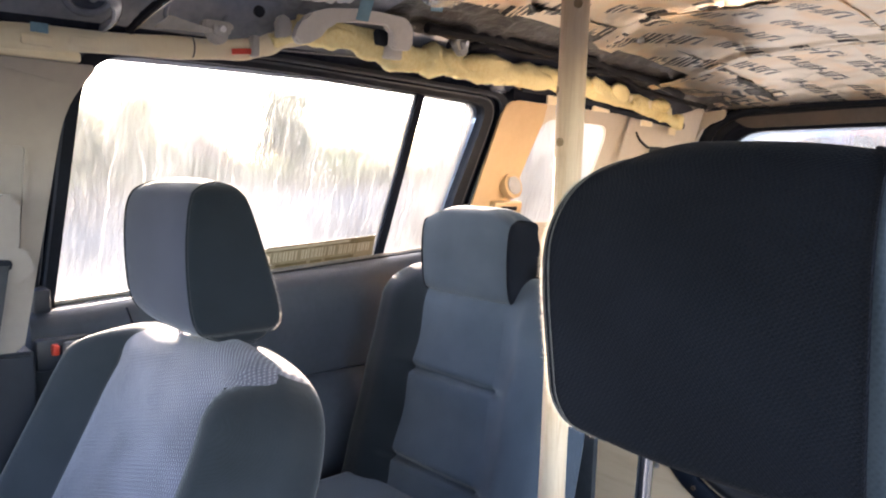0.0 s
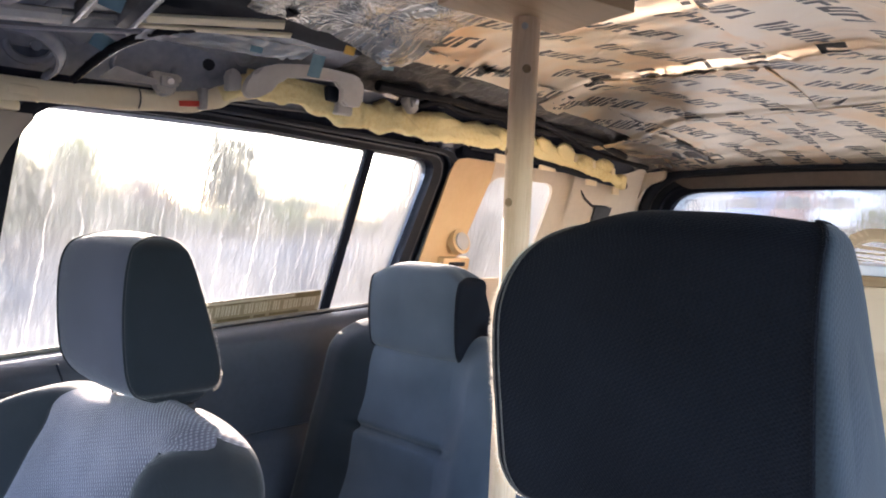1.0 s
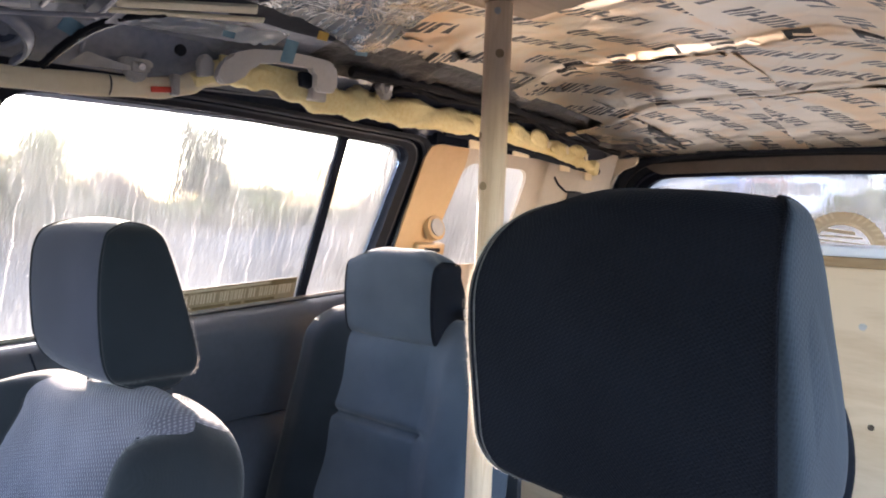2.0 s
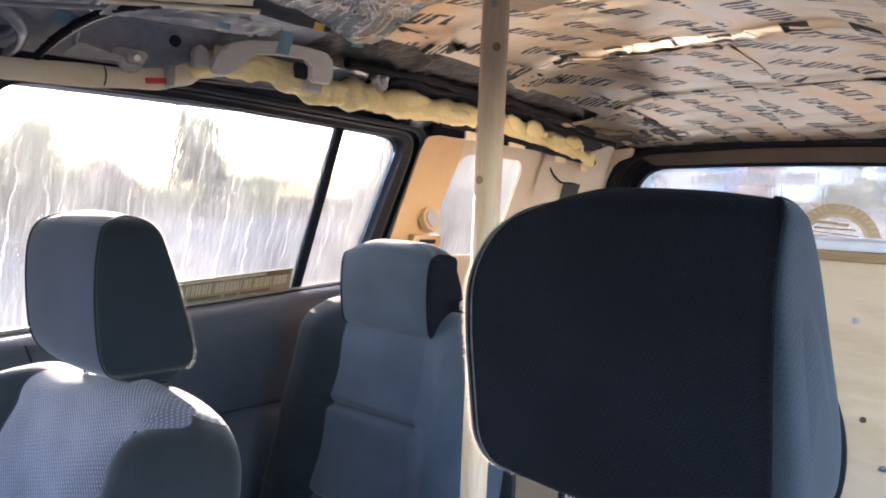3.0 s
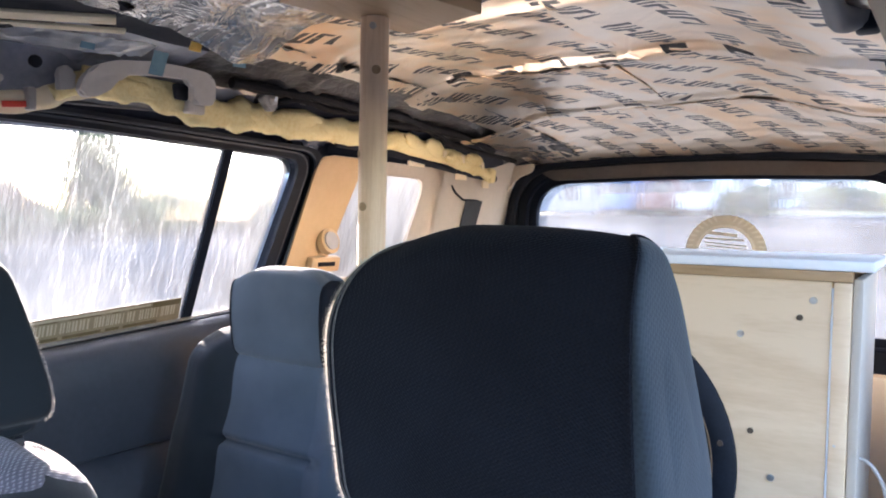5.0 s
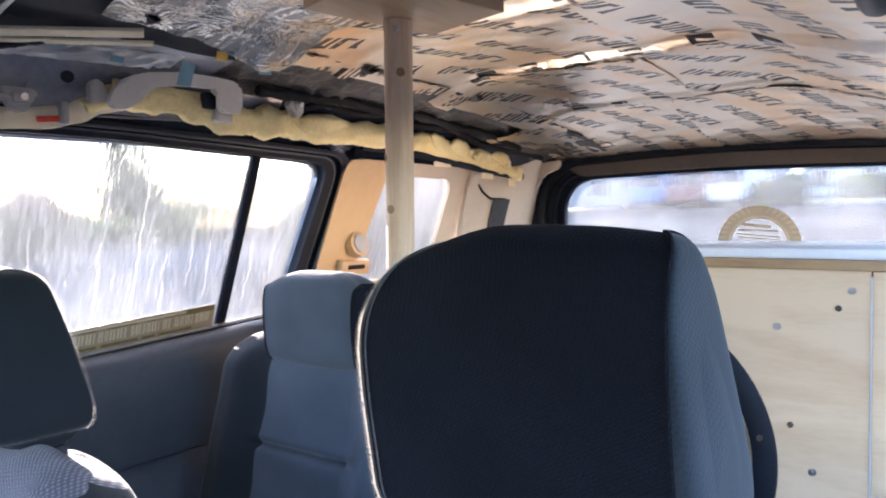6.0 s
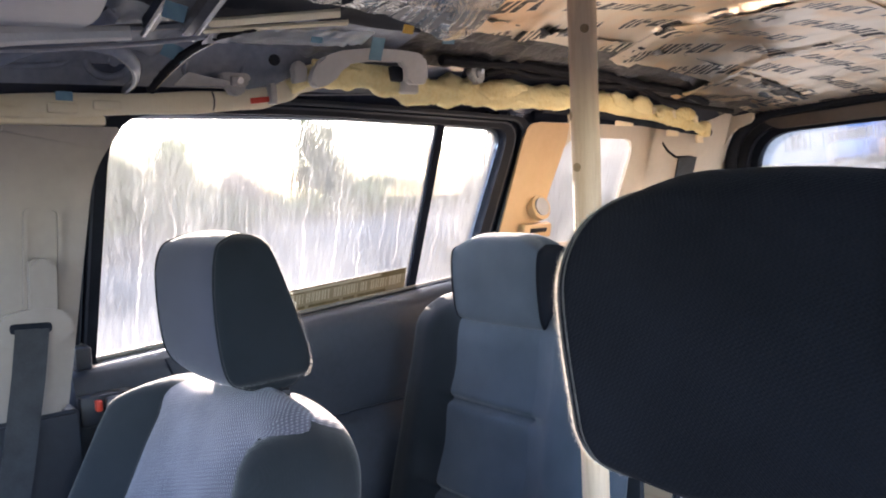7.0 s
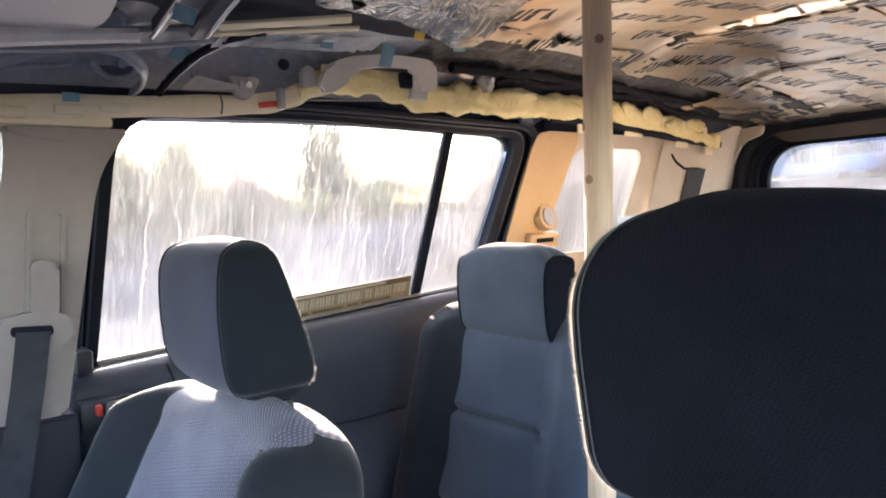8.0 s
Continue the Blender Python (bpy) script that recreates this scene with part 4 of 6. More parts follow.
def headrest(th, cx, y0, z0, width, height, top, base, wrap_mat, side_mat, seam=0.86, fuzz_side=0, posts=0.06, apex=0.042, worn=0, corners=(0.055, 0.030, 0.050, 0.016), back=(0.69, 0.86), front=FRONT_FLAT, back_fuzz=False, tall=1.0):
    prof = headrest_profile(height, top, base, apex, back, front)
    n = len(prof)
    my, mz = sum(p[0] for p in prof) / n, height * 0.48
    half = width / 2
    inner = half * seam

    def ring(x, k):
        if worn == 2:
            drop = 0.018 * (min(1.2, max(0.0, abs(x / inner) - 0.45) / 0.55)) ** 2
        else:
            drop = 0.008 * worn * max(0.0, -x / inner) ** 2

        def narrowed(pz):
            pz = mz + (pz - mz) * min(1.0, k / 0.955)
            # rounded corners of the pad seen from the front
            rt, rb = (corners[0], corners[2]) if x < 0 else (corners[1], corners[3])
            a, b = max(0.0, rt - (height - pz) / tall), max(0.0, rb - pz)
            d = rt - math.sqrt(max(0.0, rt * rt - min(a, rt) ** 2)) + rb - math.sqrt(max(0.0, rb * rb - min(b, rb) ** 2))
            wide = inner + (x - inner) * (1 - 0.62 * smooth(0.20, 0.90, pz / height)) if fuzz_side and x > inner else x
            if fuzz_side and x < 0:
                wide *= 1 - 0.032 * smooth(0.40, 0.85, pz / height)
            return wide * (1 - d / inner)
        return [(cx + narrowed(pz), y0 + my + (py - my) * k, z0 + mz + (pz - mz) * k - drop * max(0.0, (pz / height - 0.45) / 0.55) ** 2) for py, pz in prof]

    # wrap: front, top and back in one strip, drawn in a little at its ends
    xs = [-1 + 2 * i / 32 for i in range(33)]
    verts, faces = [], []
    for s in xs:
        verts += ring(s * inner, 1.0 - 0.045 * abs(s) ** 3)
    for i in range(32):
        for k in range(n):
            a, b = i * n + k, i * n + (k + 1) % n
            faces.append((a, b, b + n, a + n))
    head = shell("head_pad", verts, faces, wrap_mat, th)
    for sign in (-1, 1):
        verts, faces = [], []
        steps = 18
        for i in range(steps):
            q = i / (steps - 1)
            xi = math.sin(q * math.pi / 2)
            p_ = 2.0 if fuzz_side == sign else 5.0
            k = 0.955 * max(0.012, (1 - min(1.0, xi) ** p_)) ** (1 / p_)
            verts += ring(sign * (inner + (0.004 if fuzz_side == sign else half - inner) * xi), k)
        verts.append((cx + sign * (inner + 0.004 if fuzz_side == sign else half), y0 + my, z0 + mz))
        for i in range(steps - 1):
            for k in range(n):
                a, b = i * n + k, i * n + (k + 1) % n
                faces.append((a, b, b + n, a + n)[::sign])
        c = len(verts) - 1
        for k in range(n):
            faces.append(((steps - 1) * n + k, (steps - 1) * n + (k + 1) % n, c)[::sign])
        side = shell("side_panel", verts, faces, wrap_mat if fuzz_side == sign else side_mat, th)
        side.data.set_sharp_from_angle(angle=radians(175))
        loop = ring(sign * (inner + 0.0008), 0.958)
        part("piping", tube(loop, 0.0010 if fuzz_side == sign else 0.0017, 6, closed=True), SEAM_CORD if fuzz_side == sign else wrap_mat if fuzz_side else side_mat, side)
        if fuzz_side == sign:
            part("piping", tube(ring(sign * (inner - 0.0045), 0.972), 0.0008, 6, closed=True), SEAM_CORD, side)
        if fuzz_side == sign:
            # short loose fibres along the seam
            rnd = random.Random(4)
            bm = bmesh.new()
            for k in range(7500):
                j = rnd.randrange(n)
                p = Vector(loop[j]).lerp(Vector(loop[(j + 1) % n]), rnd.random()) + Vector((sign * 0.0016, 0, 0))
                d = Vector((sign * rnd.uniform(0.2, 1.0), rnd.uniform(-0.9, 0.5), rnd.uniform(-0.7, 0.7))).normalized() * rnd.uniform(0.0012, 0.0056)
                w = d.cross(Vector((0.3, 0.2, 1))).normalized() * 0.0002
                v = [bm.verts.new(p - w), bm.verts.new(p + w), bm.verts.new(p + d)]
                bm.faces.new(v)
            part("seam_fibre", bm, FUZZ, side, "pale frayed fibres along the seam", shade=False)
        elif back_fuzz and sign > 0:
            # short nap standing off the rear edge
            rnd = random.Random(9)
            bm = bmesh.new()
            rim = ring(sign * (inner + 0.004), 0.965)
            rear = [j for j in range(n) if prof[j][0] > my and prof[j][1] > 0.02 * height]
            for k in range(1500):
                j = rnd.choice(rear)
                p = Vector(rim[j]).lerp(Vector(rim[(j + 1) % n]), rnd.random()) + Vector((rnd.uniform(-0.012, 0.006), 0, 0))
                out = (Vector(rim[j]) - Vector((rim[j][0], y0 + my, z0 + mz))).normalized()
                d = (out + Vector((rnd.gauss(0, 0.5), rnd.gauss(0, 0.5), rnd.gauss(0, 0.5)))).normalized() * rnd.uniform(0.001, 0.0035)
                w = d.cross(Vector((0.3, 0.2, 1))).normalized() * 0.0002
                bm.faces.new([bm.verts.new(p - w), bm.verts.new(p + w), bm.verts.new(p + d)])
            part("nap", bm, FUZZ, side, "pale nap on the rear edge", shade=False)
    for sx in (-posts, posts):
        part("post", tube([(cx + sx, y0 + base * 0.52, z0 + 0.02), (cx + sx, y0 + base * 0.50, z0 - 0.05), (cx + sx, y0 + base * 0.44, z0 - 0.13)], 0.0065, 12), CHROME, th, "chrome headrest post")


def seat_back(th, cx, y_top, z_top, lean, width, height, depth, centre_mat, side_mat, back_mat, bolster=0.03, shoulder=0.10, grooves=(), split=0.52, waist=0.0, taper=0.0, crown=0.055, full_top=False, seams=True, inner_mat=None):
    """Backrest leaning towards +y: centre panel, two side bolsters and a back shell."""
    c, s = math.cos(radians(lean)), math.sin(radians(lean))
    up, back = Vector((0, s, c)), Vector((0, c, -s))
    top = Vector((cx, y_top, z_top))
    n, rows = 64, []
    r_edge = max(abs(math.cos(2 * math.pi * k / n)) ** 0.55 for k in range(n) if abs(math.cos(2 * math.pi * (k - 0.5) / n)) ** 0.55 < split or abs(math.cos(2 * math.pi * (k + 0.5) / n)) ** 0.55 < split)
    levels = sorted(set([-height + height * i / 44 for i in range(40)] + [-0.10 + 0.10 * (1 - (1 - i / 15) ** 2) for i in range(16)] + [g + d for g in grooves for d in (-0.024, -0.020, -0.016, -0.012, -0.008, -0.004, 0, 0.004, 0.008, 0.012, 0.016, 0.020, 0.024)]))
    for v in levels:
        q = max(0.0, (v + shoulder) / shoulder)
        hw = width / 2 * (1 - taper * (v + height) / height) * (1 - 0.42 * (1 - math.sqrt(max(0.0, 1 - q * q))))
        q2 = max(0.0, (v + crown) / crown)
        dp = depth * (0.30 + 0.70 * math.sqrt(max(0.0, 1 - q2 * q2)))
        ring = []
        for k in range(n):
            a = 2 * math.pi * k / n
            cu, sw = math.cos(a), math.sin(a)
            r = abs(cu) ** 0.55
            edge = split
            if full_top and sw < 0:
                # the panel's edge sweeps outwards towards the shoulder
                edge = split + ((0.965 - split) if cu > 0 else 0.05) * smooth(-0.080, -0.016, v)
                r = r * edge / r_edge if r <= r_edge else edge + (r - r_edge) * (1 - edge) / (1 - r_edge)
                cr = min(1.0, r) ** (1 / 0.55)
                cu, sw = math.copysign(cr, cu), -math.sqrt(max(0.0, 1 - cr * cr))
            u = hw * math.copysign(r, cu)
            w = dp / 2 * math.copysign(abs(sw) ** 0.55, sw)
            if sw < 0:
                fade = smooth(0.0, -0.09, v)
                w -= bolster * smooth(split - 0.02, split + 0.22, r) * (1 - smooth(0.86, 1.0, r)) * fade
                w += 0.010 * math.exp(-((r - edge) / 0.035) ** 2) * fade
                for g in grooves:
                    if r < split + 0.02:
                        w += 0.016 * math.exp(-((v - g) / 0.008) ** 2)
                    w -= 0.004 * (1 - r) * math.cos((v - g) * 40)
            if full_top and u < 0:
                u *= 1 + 0.07 * smooth(-0.12, -0.45, v)
            sway = (0.013 if u < 0 else 0.011 * smooth(0.15, 0.5, u / hw)) * math.sin(max(-1.0, min(1.0, (1.15 if u < 0 else 1.0) * u / hw)) * math.pi) * smooth(-0.20, -0.02, v) - 0.010 * smooth(0.45, 0.95, -u / hw) * smooth(-0.25, -0.05, v) if full_top else 0.0
            ring.append(top + Vector((u, 0, 0)) + up * (v + sway) + back * (w + depth / 2))
        rows.append((ring, hw))
    verts = [p for ring, _ in rows for p in ring]
    groups = {"centre_panel": [], "bolster_a": [], "bolster_b": [], "back_shell": []}

    def zone(k, v=-1.0):
        a = 2 * math.pi * (k + 0.5) / n
        u = math.copysign(abs(math.cos(a)) ** 0.55, math.cos(a))
        if full_top and (v > -0.002 or (v > -0.014 and u > 0) or (v > -0.034 and 0 < math.sin(a) < 0.85 and abs(u) < 0.78)):
            return "centre_panel"
        if abs(u) < split:
            return "centre_panel" if math.sin(a) < 0 else "back_shell"
        if math.sin(a) > 0.75:
            return "back_shell"
        return "bolster_a" if u < 0 else "bolster_b"
    for i in range(len(rows) - 1):
        for k in range(n):
            a, b = i * n + k, i * n + (k + 1) % n
            groups[zone(k, levels[i])].append((a, b, b + n, a + n))
    last = (len(rows) - 1) * n
    mid_ = len(verts)
    verts.append(sum((Vector(p) for p in rows[-1][0]), Vector()) / n + up * 0.002)
    for k in range(n):
        z = zone(k, 0.0)
        groups["centre_panel" if z == "back_shell" else z].append((last + k, last + (k + 1) % n, mid_))
    out = {}
    for name, fs in groups.items():
        used = sorted({i for f in fs for i in f})
        idx = {o: j for j, o in enumerate(used)}
        mat = centre_mat if name == "centre_panel" else back_mat if name == "back_shell" else (inner_mat or side_mat) if name == "bolster_b" else side_mat
        out[name] = shell("bolster" if name.startswith("bolster") else name, [verts[i] for i in used], [tuple(idx[i] for i in f) for f in fs], mat, th)
    # seams between the centre and the bolsters
    ks = [] if not seams else [k for k in range(n) if zone(k) != zone((k - 1) % n) and "centre_panel" in (zone(k), zone((k - 1) % n))]
    for k in ks:
        line = [ring[k] - back * 0.0005 for (ring, _), v in zip(rows[2:-1], levels[2:-1]) if not full_top or v < -0.045]
        part("seam", tube(line, 0.0022, 6), PIPING, out["centre_panel"])
    return top, up, back


def seat_base(th, cx, y0, y1, width, mat, side_mat, top_z):
    """Cushion and pedestal on the floor."""
    part("cushion", rbox(cx - width / 2, cx + width / 2, y0, y1, top_z - 0.16, top_z, 0.05, 4), mat, th)
    part("pedestal", rbox(cx - width / 2 + 0.04, cx + width / 2 - 0.04, y0 + 0.06, y1 - 0.02, FLOOR_Z, top_z - 0.15, 0.01), side_mat, th)


# the two front seats
seat_far = thing("car_seat", "grey cloth front seat with light ribbed centre and headrest", "car seat", "front seats")
seat_back(seat_far, -0.349, -0.030, 1.281, 25, 0.632, 0.62, 0.125, CLOTH_LIGHT, CLOTH_BOLSTER, CLOTH_BOLSTER, bolster=0.056, shoulder=0.15, split=0.60, taper=0.08, full_top=True)
headrest(seat_far, -0.357, -0.067, 1.277, 0.228, 0.209, 0.076, 0.134, CLOTH_HEAD, CLOTH_BLACK, seam=0.905, back_fuzz=True, apex=0.050)
part("post_collar", rbox(-0.322, -0.264, -0.004, 0.042, 1.246, 1.266, 0.005), BLACK_PLASTIC, seat_far, "black plastic post collar")
seat_base(seat_far, -0.36, -0.75, -0.17, 0.50, CLOTH_LIGHT, BLACK_PLASTIC, 0.80)

seat_near = thing("car_seat", "dark grey mesh cloth front seat with tall headrest", "car seat", "front seats")
seat_back(seat_near, 0.378, 0.060, 1.190, 20, 0.500, 0.62, 0.125, CLOTH_BOLSTER, CLOTH_BOLSTER, CLOTH_BOLSTER, bolster=0.035, shoulder=0.15, split=0.50)
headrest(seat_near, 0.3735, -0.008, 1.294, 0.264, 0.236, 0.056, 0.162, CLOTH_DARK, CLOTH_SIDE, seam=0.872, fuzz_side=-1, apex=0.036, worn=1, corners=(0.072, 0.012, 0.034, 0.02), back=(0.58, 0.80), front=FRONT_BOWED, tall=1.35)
seat_base(seat_near, 0.378, -0.67, -0.09, 0.50, CLOTH_BOLSTER, BLACK_PLASTIC, 0.80)

# second row
seat_mid = thing("car_seat", "blue grey cloth rear seat with wide headrest and dark bolster", "car seat")
seat_back(seat_mid, -0.394, 0.585, 1.320, 14, 0.580, 0.66, 0.12, CLOTH_GREY, CLOTH_BLACK, BLACK_PLASTIC, bolster=0.026, shoulder=0.085, grooves=(-0.226, -0.412), split=0.455, taper=0.05, seams=False, inner_mat=CLOTH_GREY)
headrest(seat_mid, -0.390, 0.550, 1.253, 0.252, 0.188, 0.082, 0.122, CLOTH_GREY, CLOTH_DARK, seam=0.93, worn=2, corners=(0.024, 0.014, 0.018, 0.010), apex=0.046)
seat_base(seat_mid, -0.40, 0.0, 0.52, 0.50, CLOTH_GREY, BLACK_PLASTIC, 0.86)
part("lever_tab", rbox(-0.235, -0.205, 0.60, 0.64, 1.318, 1.338, 0.006), surface("pale tab", (0.4, 0.4, 0.41), (0.5, 0.5, 0.52), 0.5, 40), seat_mid, "pale release tab")
part("belt_strap", slab([Vector(p) for p in ((-0.142, FLOOR_Z), (-0.094, FLOOR_Z), (-0.094, 1.24), (-0.142, 1.24))], lambda a, b, d: (a, 0.60 + d, b), 0, 0.012), WEBBING, seat_mid, "black strap beside the seat")

# ---------------------------------------------------------------- wooden prop and plate
prop = thing("wooden_pole", "round pine pole propped between floor and roof", "pole")
part("pole", tube([(-0.002, 0.365, FLOOR_Z + 1.222 * i / 24) for i in range(25)], lambda q: 0.0192 + 0.0002 * math.sin(q * 40), 24), DOWEL, prop)
for z, a in ((1.731, -0.75), (1.62, -2.3), (1.55, -1.6), (1.43, -1.2)):
    part("knot", cylinder((-0.002 + 0.0187 * math.cos(a), 0.365 + 0.0187 * math.sin(a), z), (math.cos(a), math.sin(a), 0), 0.006, 0.002, 12), RAW_EDGE, prop)
part("screw", cylinder((0.0085, 0.3478, 1.788), (0.5, -0.85, 0), 0.0045, 0.004, 10), SCREW, prop, "small zinc screw")

plate = thing("roof_plate", "square plywood plate between pole and roof", "board")
turn_p = pose(0.034, 0.335, 0, 0, 0, -14)
for k in range(3):
    part("ply_layer", turned(rbox(-0.075, 0.075, -0.105, 0.105, 1.803 + 0.015 * k, 1.8175 + 0.015 * k, 0.0015), turn_p), PLY_PLATE if k != 1 else RAW_EDGE, plate)

# ---------------------------------------------------------------- plywood box with the loudspeaker
BOX_Y = 0.898
HOLE = (0.092, 1.112)
box = thing("plywood_cabinet", "pale birch plywood cabinet with white top board", "cabinet")


def on_box(x, z, d):
    return (x, BOX_Y + d, z)


circle = [Vector((HOLE[0] + 0.235 * math.cos(2 * math.pi * k / 48), HOLE[1] + 0.235 * math.sin(2 * math.pi * k / 48))) for k in range(48)]


def box_outline(x0, x1, z0, z1):
    out = []
    for p in circle:
        d = p - Vector(HOLE)
        t = min(((x1 if d.x > 0 else x0) - HOLE[0]) / d.x if abs(d.x) > 1e-6 else 1e9, ((z1 if d.y > 0 else z0) - HOLE[1]) / d.y if abs(d.y) > 1e-6 else 1e9)
        out.append(Vector(HOLE) + d * t)
    for cx_, cz_ in ((x0, z0), (x0, z1), (x1, z0), (x1, z1)):
        i = min(range(48), key=lambda j: (out[j] - Vector((cx_, cz_))).length)
        out[i] = Vector((cx_, cz_))
    return out


part("front_panel", ring_plate(circle, box_outline(-0.33, 0.502, FLOOR_Z, 1.449), on_box, 0.0, 0.018), PLYWOOD, box, "pale plywood front with screws")
part("edge_post", rbox(0.5045, 0.530, BOX_Y - 0.004, BOX_Y + 0.03, FLOOR_Z, 1.449, 0.002), PLYWOOD, box)
part("sealant_bead", tube([(0.5030, BOX_Y - 0.001, FLOOR_Z + 0.01 + (1.43 - FLOOR_Z) * i / 30) for i in range(31)], lambda q: 0.0018 + 0.0006 * math.sin(q * 90), 6), WHITE_BOARD, box, "white sealant line")
part("side_panel", rbox(0.531, 0.545, BOX_Y + 0.004, 1.25, FLOOR_Z, 1.455, 0.002), SIDE_BOARD, box, "scuffed pale grey beige side board")
part("side_panel", rbox(-0.345, -0.331, BOX_Y, 1.25, FLOOR_Z, 1.455, 0.002), PLYWOOD, box)
part("front_batten", rbox(-0.345, 0.530, BOX_Y - 0.006, BOX_Y + 0.02, 1.4495, 1.4665, 0.002), RAW_EDGE, box, "brown raw timber edge")
part("top_board", rbox(-0.36, 0.56, BOX_Y - 0.010, 1.30, 1.467, 1.484, 0.003), WHITE_BOARD, box, "white top board")
part("back_panel", rbox(-0.33, 0.53, 1.231, 1.249, FLOOR_Z, 1.466, 0), PLYWOOD, box)
for x, z in ((0.476, 1.418), (0.367, 1.354), (0.422, 1.119), (0.513, 1.19), (0.513, 1.10), (0.455, 0.98), (-0.138, 0.911)):
    part("screw", join(cylinder((x, BOX_Y - 0.001, z), (0, -1, 0), 0.0058, 0.003, 12), cylinder((x, BOX_Y - 0.003, z), (0, -1, 0), 0.0022, 0.003, 6)), SCREW, box, "zinc screw head")
for x, z in ((0.457, 1.389), (0.388, 1.192), (0.255, 1.406), (0.30, 0.86)):
    part("screw", cylinder((x, BOX_Y - 0.0005, z), (0, -1, 0), 0.005, 0.002, 12), SCREW_DARK, box, "dark rusty screw head")

tagged(part("speaker_cable", tube(spline([(0.544, 0.955, 1.161), (0.556, 0.952, 1.158), (0.569, 0.95, 1.145), (0.584, 0.95, 1.108), (0.590, 0.95, 1.02), (0.588, 0.96, 0.80), (0.60, 0.98, FLOOR_Z + 0.003)], 8), 0.003, 8), CLEAR_CLIP), "thin grey cable leaving the cabinet side", "cable")

speaker = thing("loudspeaker", "large round black loudspeaker screwed into the plywood", "loudspeaker")


def lathe(profile, centre, sides=72):
    """Revolve (radius, depth) about the y axis."""
    verts, faces = [], []
    for r, d in profile:
        for k in range(sides):
            a = 2 * math.pi * k / sides
            verts.append((centre[0] + r * math.cos(a), BOX_Y + d, centre[1] + r * math.sin(a)))
    for i in range(len(profile) - 1):
        for k in range(sides):
            a, b = i * sides + k, i * sides + (k + 1) % sides
            faces.append((a, a + sides, b + sides, b))
    return verts, faces


CONE = surface("black speaker cone", (0.010, 0.010, 0.012), (0.022, 0.022, 0.026), 0.38, 8)
shell("flange", *lathe([(0.278, -0.001), (0.277, -0.007), (0.268, -0.012), (0.246, -0.013), (0.240, -0.010), (0.238, -0.004), (0.236, 0.012)], HOLE), RUBBER, speaker, "black rubber rim")
shell("surround", *lathe([(0.2375, 0.004)] + [(0.2375 - 0.045 * i / 12, 0.004 - 0.020 * math.sin(math.pi * i / 12)) for i in range(1, 13)], HOLE), CONE, speaker, "glossy black roll surround")
shell("cone", *lathe([(0.1925, 0.004), (0.17, 0.022), (0.12, 0.055), (0.075, 0.082)], HOLE), CONE, speaker)
shell("dust_cap", *lathe([(0.0755, 0.082), (0.06, 0.066), (0.035, 0.056), (0.001, 0.053)], HOLE), CONE, speaker)
for k in range(8):
    a = radians(12 + 45 * k)
    part("screw", cylinder((HOLE[0] + 0.257 * math.cos(a), BOX_Y - 0.0145, HOLE[1] + 0.257 * math.sin(a)), (0, -1, 0), 0.005, 0.003, 10), SCREW_DARK, speaker)


# ---------------------------------------------------------------- roof: silver mats, rails, airbag, clips
def crinkle(seed, amp):
    def f(x, y):
        a = noise.noise(Vector((x * 9 + seed, y * 7, seed)))
        b = noise.noise(Vector((x * 30, y * 22 + seed, 3.1)))
        c = abs(noise.noise(Vector((x * 5 + 2 * seed, y * 16, 7.7))))
        return amp * (a * 0.9 + b * 0.35 - c * 0.9)
    return f


def mat_sheet(x0, x1, y0, y1, mat, seed, amp, lift, droop=None, skew=(0, 0)):
    base = crinkle(seed, amp)

    def bumpy(x, y):
        d = base(x, y)
        e = min(x - x0, x1 - x, y - y0, y1 - y)
        d -= 0.0012 * math.exp(-e / 0.02)
        if droop:
            dx, dy, depth, size = droop
            d -= depth * math.exp(-((x - dx) ** 2 + (y - dy) ** 2) / size ** 2)
        # pressed bows run across the roof
        for yb in (0.62, 1.00, 1.42):
            q_ = y - yb + 0.10 * (x - 0.1)
            band_ = 1 - smooth(0.022, 0.050, abs(q_)) if yb == 1.00 else math.exp(-(q_ / 0.022) ** 2)
            d -= (0.013 if yb == 1.00 else 0.006) * band_ * (1 + 0.35 * noise.noise(Vector((x * 60, y * 12, seed))))
        return d
    nx, ny = max(8, int((x1 - x0) / 0.0095)), max(8, int((y1 - y0) / 0.0095))
    ob = roof_sheet("sound_deadening_mat", x0, x1, y0, y1, nx, ny, lift, mat, None, bumpy, 0.002)
    return tagged(ob, "crinkled silver foil mat with dark printed marks on the roof", "insulation mat", "foil mats on the roof")


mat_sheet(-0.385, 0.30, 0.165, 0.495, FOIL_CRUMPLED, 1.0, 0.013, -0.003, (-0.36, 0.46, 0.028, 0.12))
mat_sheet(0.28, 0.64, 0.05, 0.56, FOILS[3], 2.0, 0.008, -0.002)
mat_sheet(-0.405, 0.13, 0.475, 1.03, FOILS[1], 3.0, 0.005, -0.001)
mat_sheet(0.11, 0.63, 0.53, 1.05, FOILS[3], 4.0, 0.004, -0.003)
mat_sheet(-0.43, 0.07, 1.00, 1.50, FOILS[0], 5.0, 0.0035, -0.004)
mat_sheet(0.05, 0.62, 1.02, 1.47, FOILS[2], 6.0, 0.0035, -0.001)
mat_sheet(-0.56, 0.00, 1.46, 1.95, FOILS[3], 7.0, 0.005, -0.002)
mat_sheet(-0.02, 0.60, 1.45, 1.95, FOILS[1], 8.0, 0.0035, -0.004)


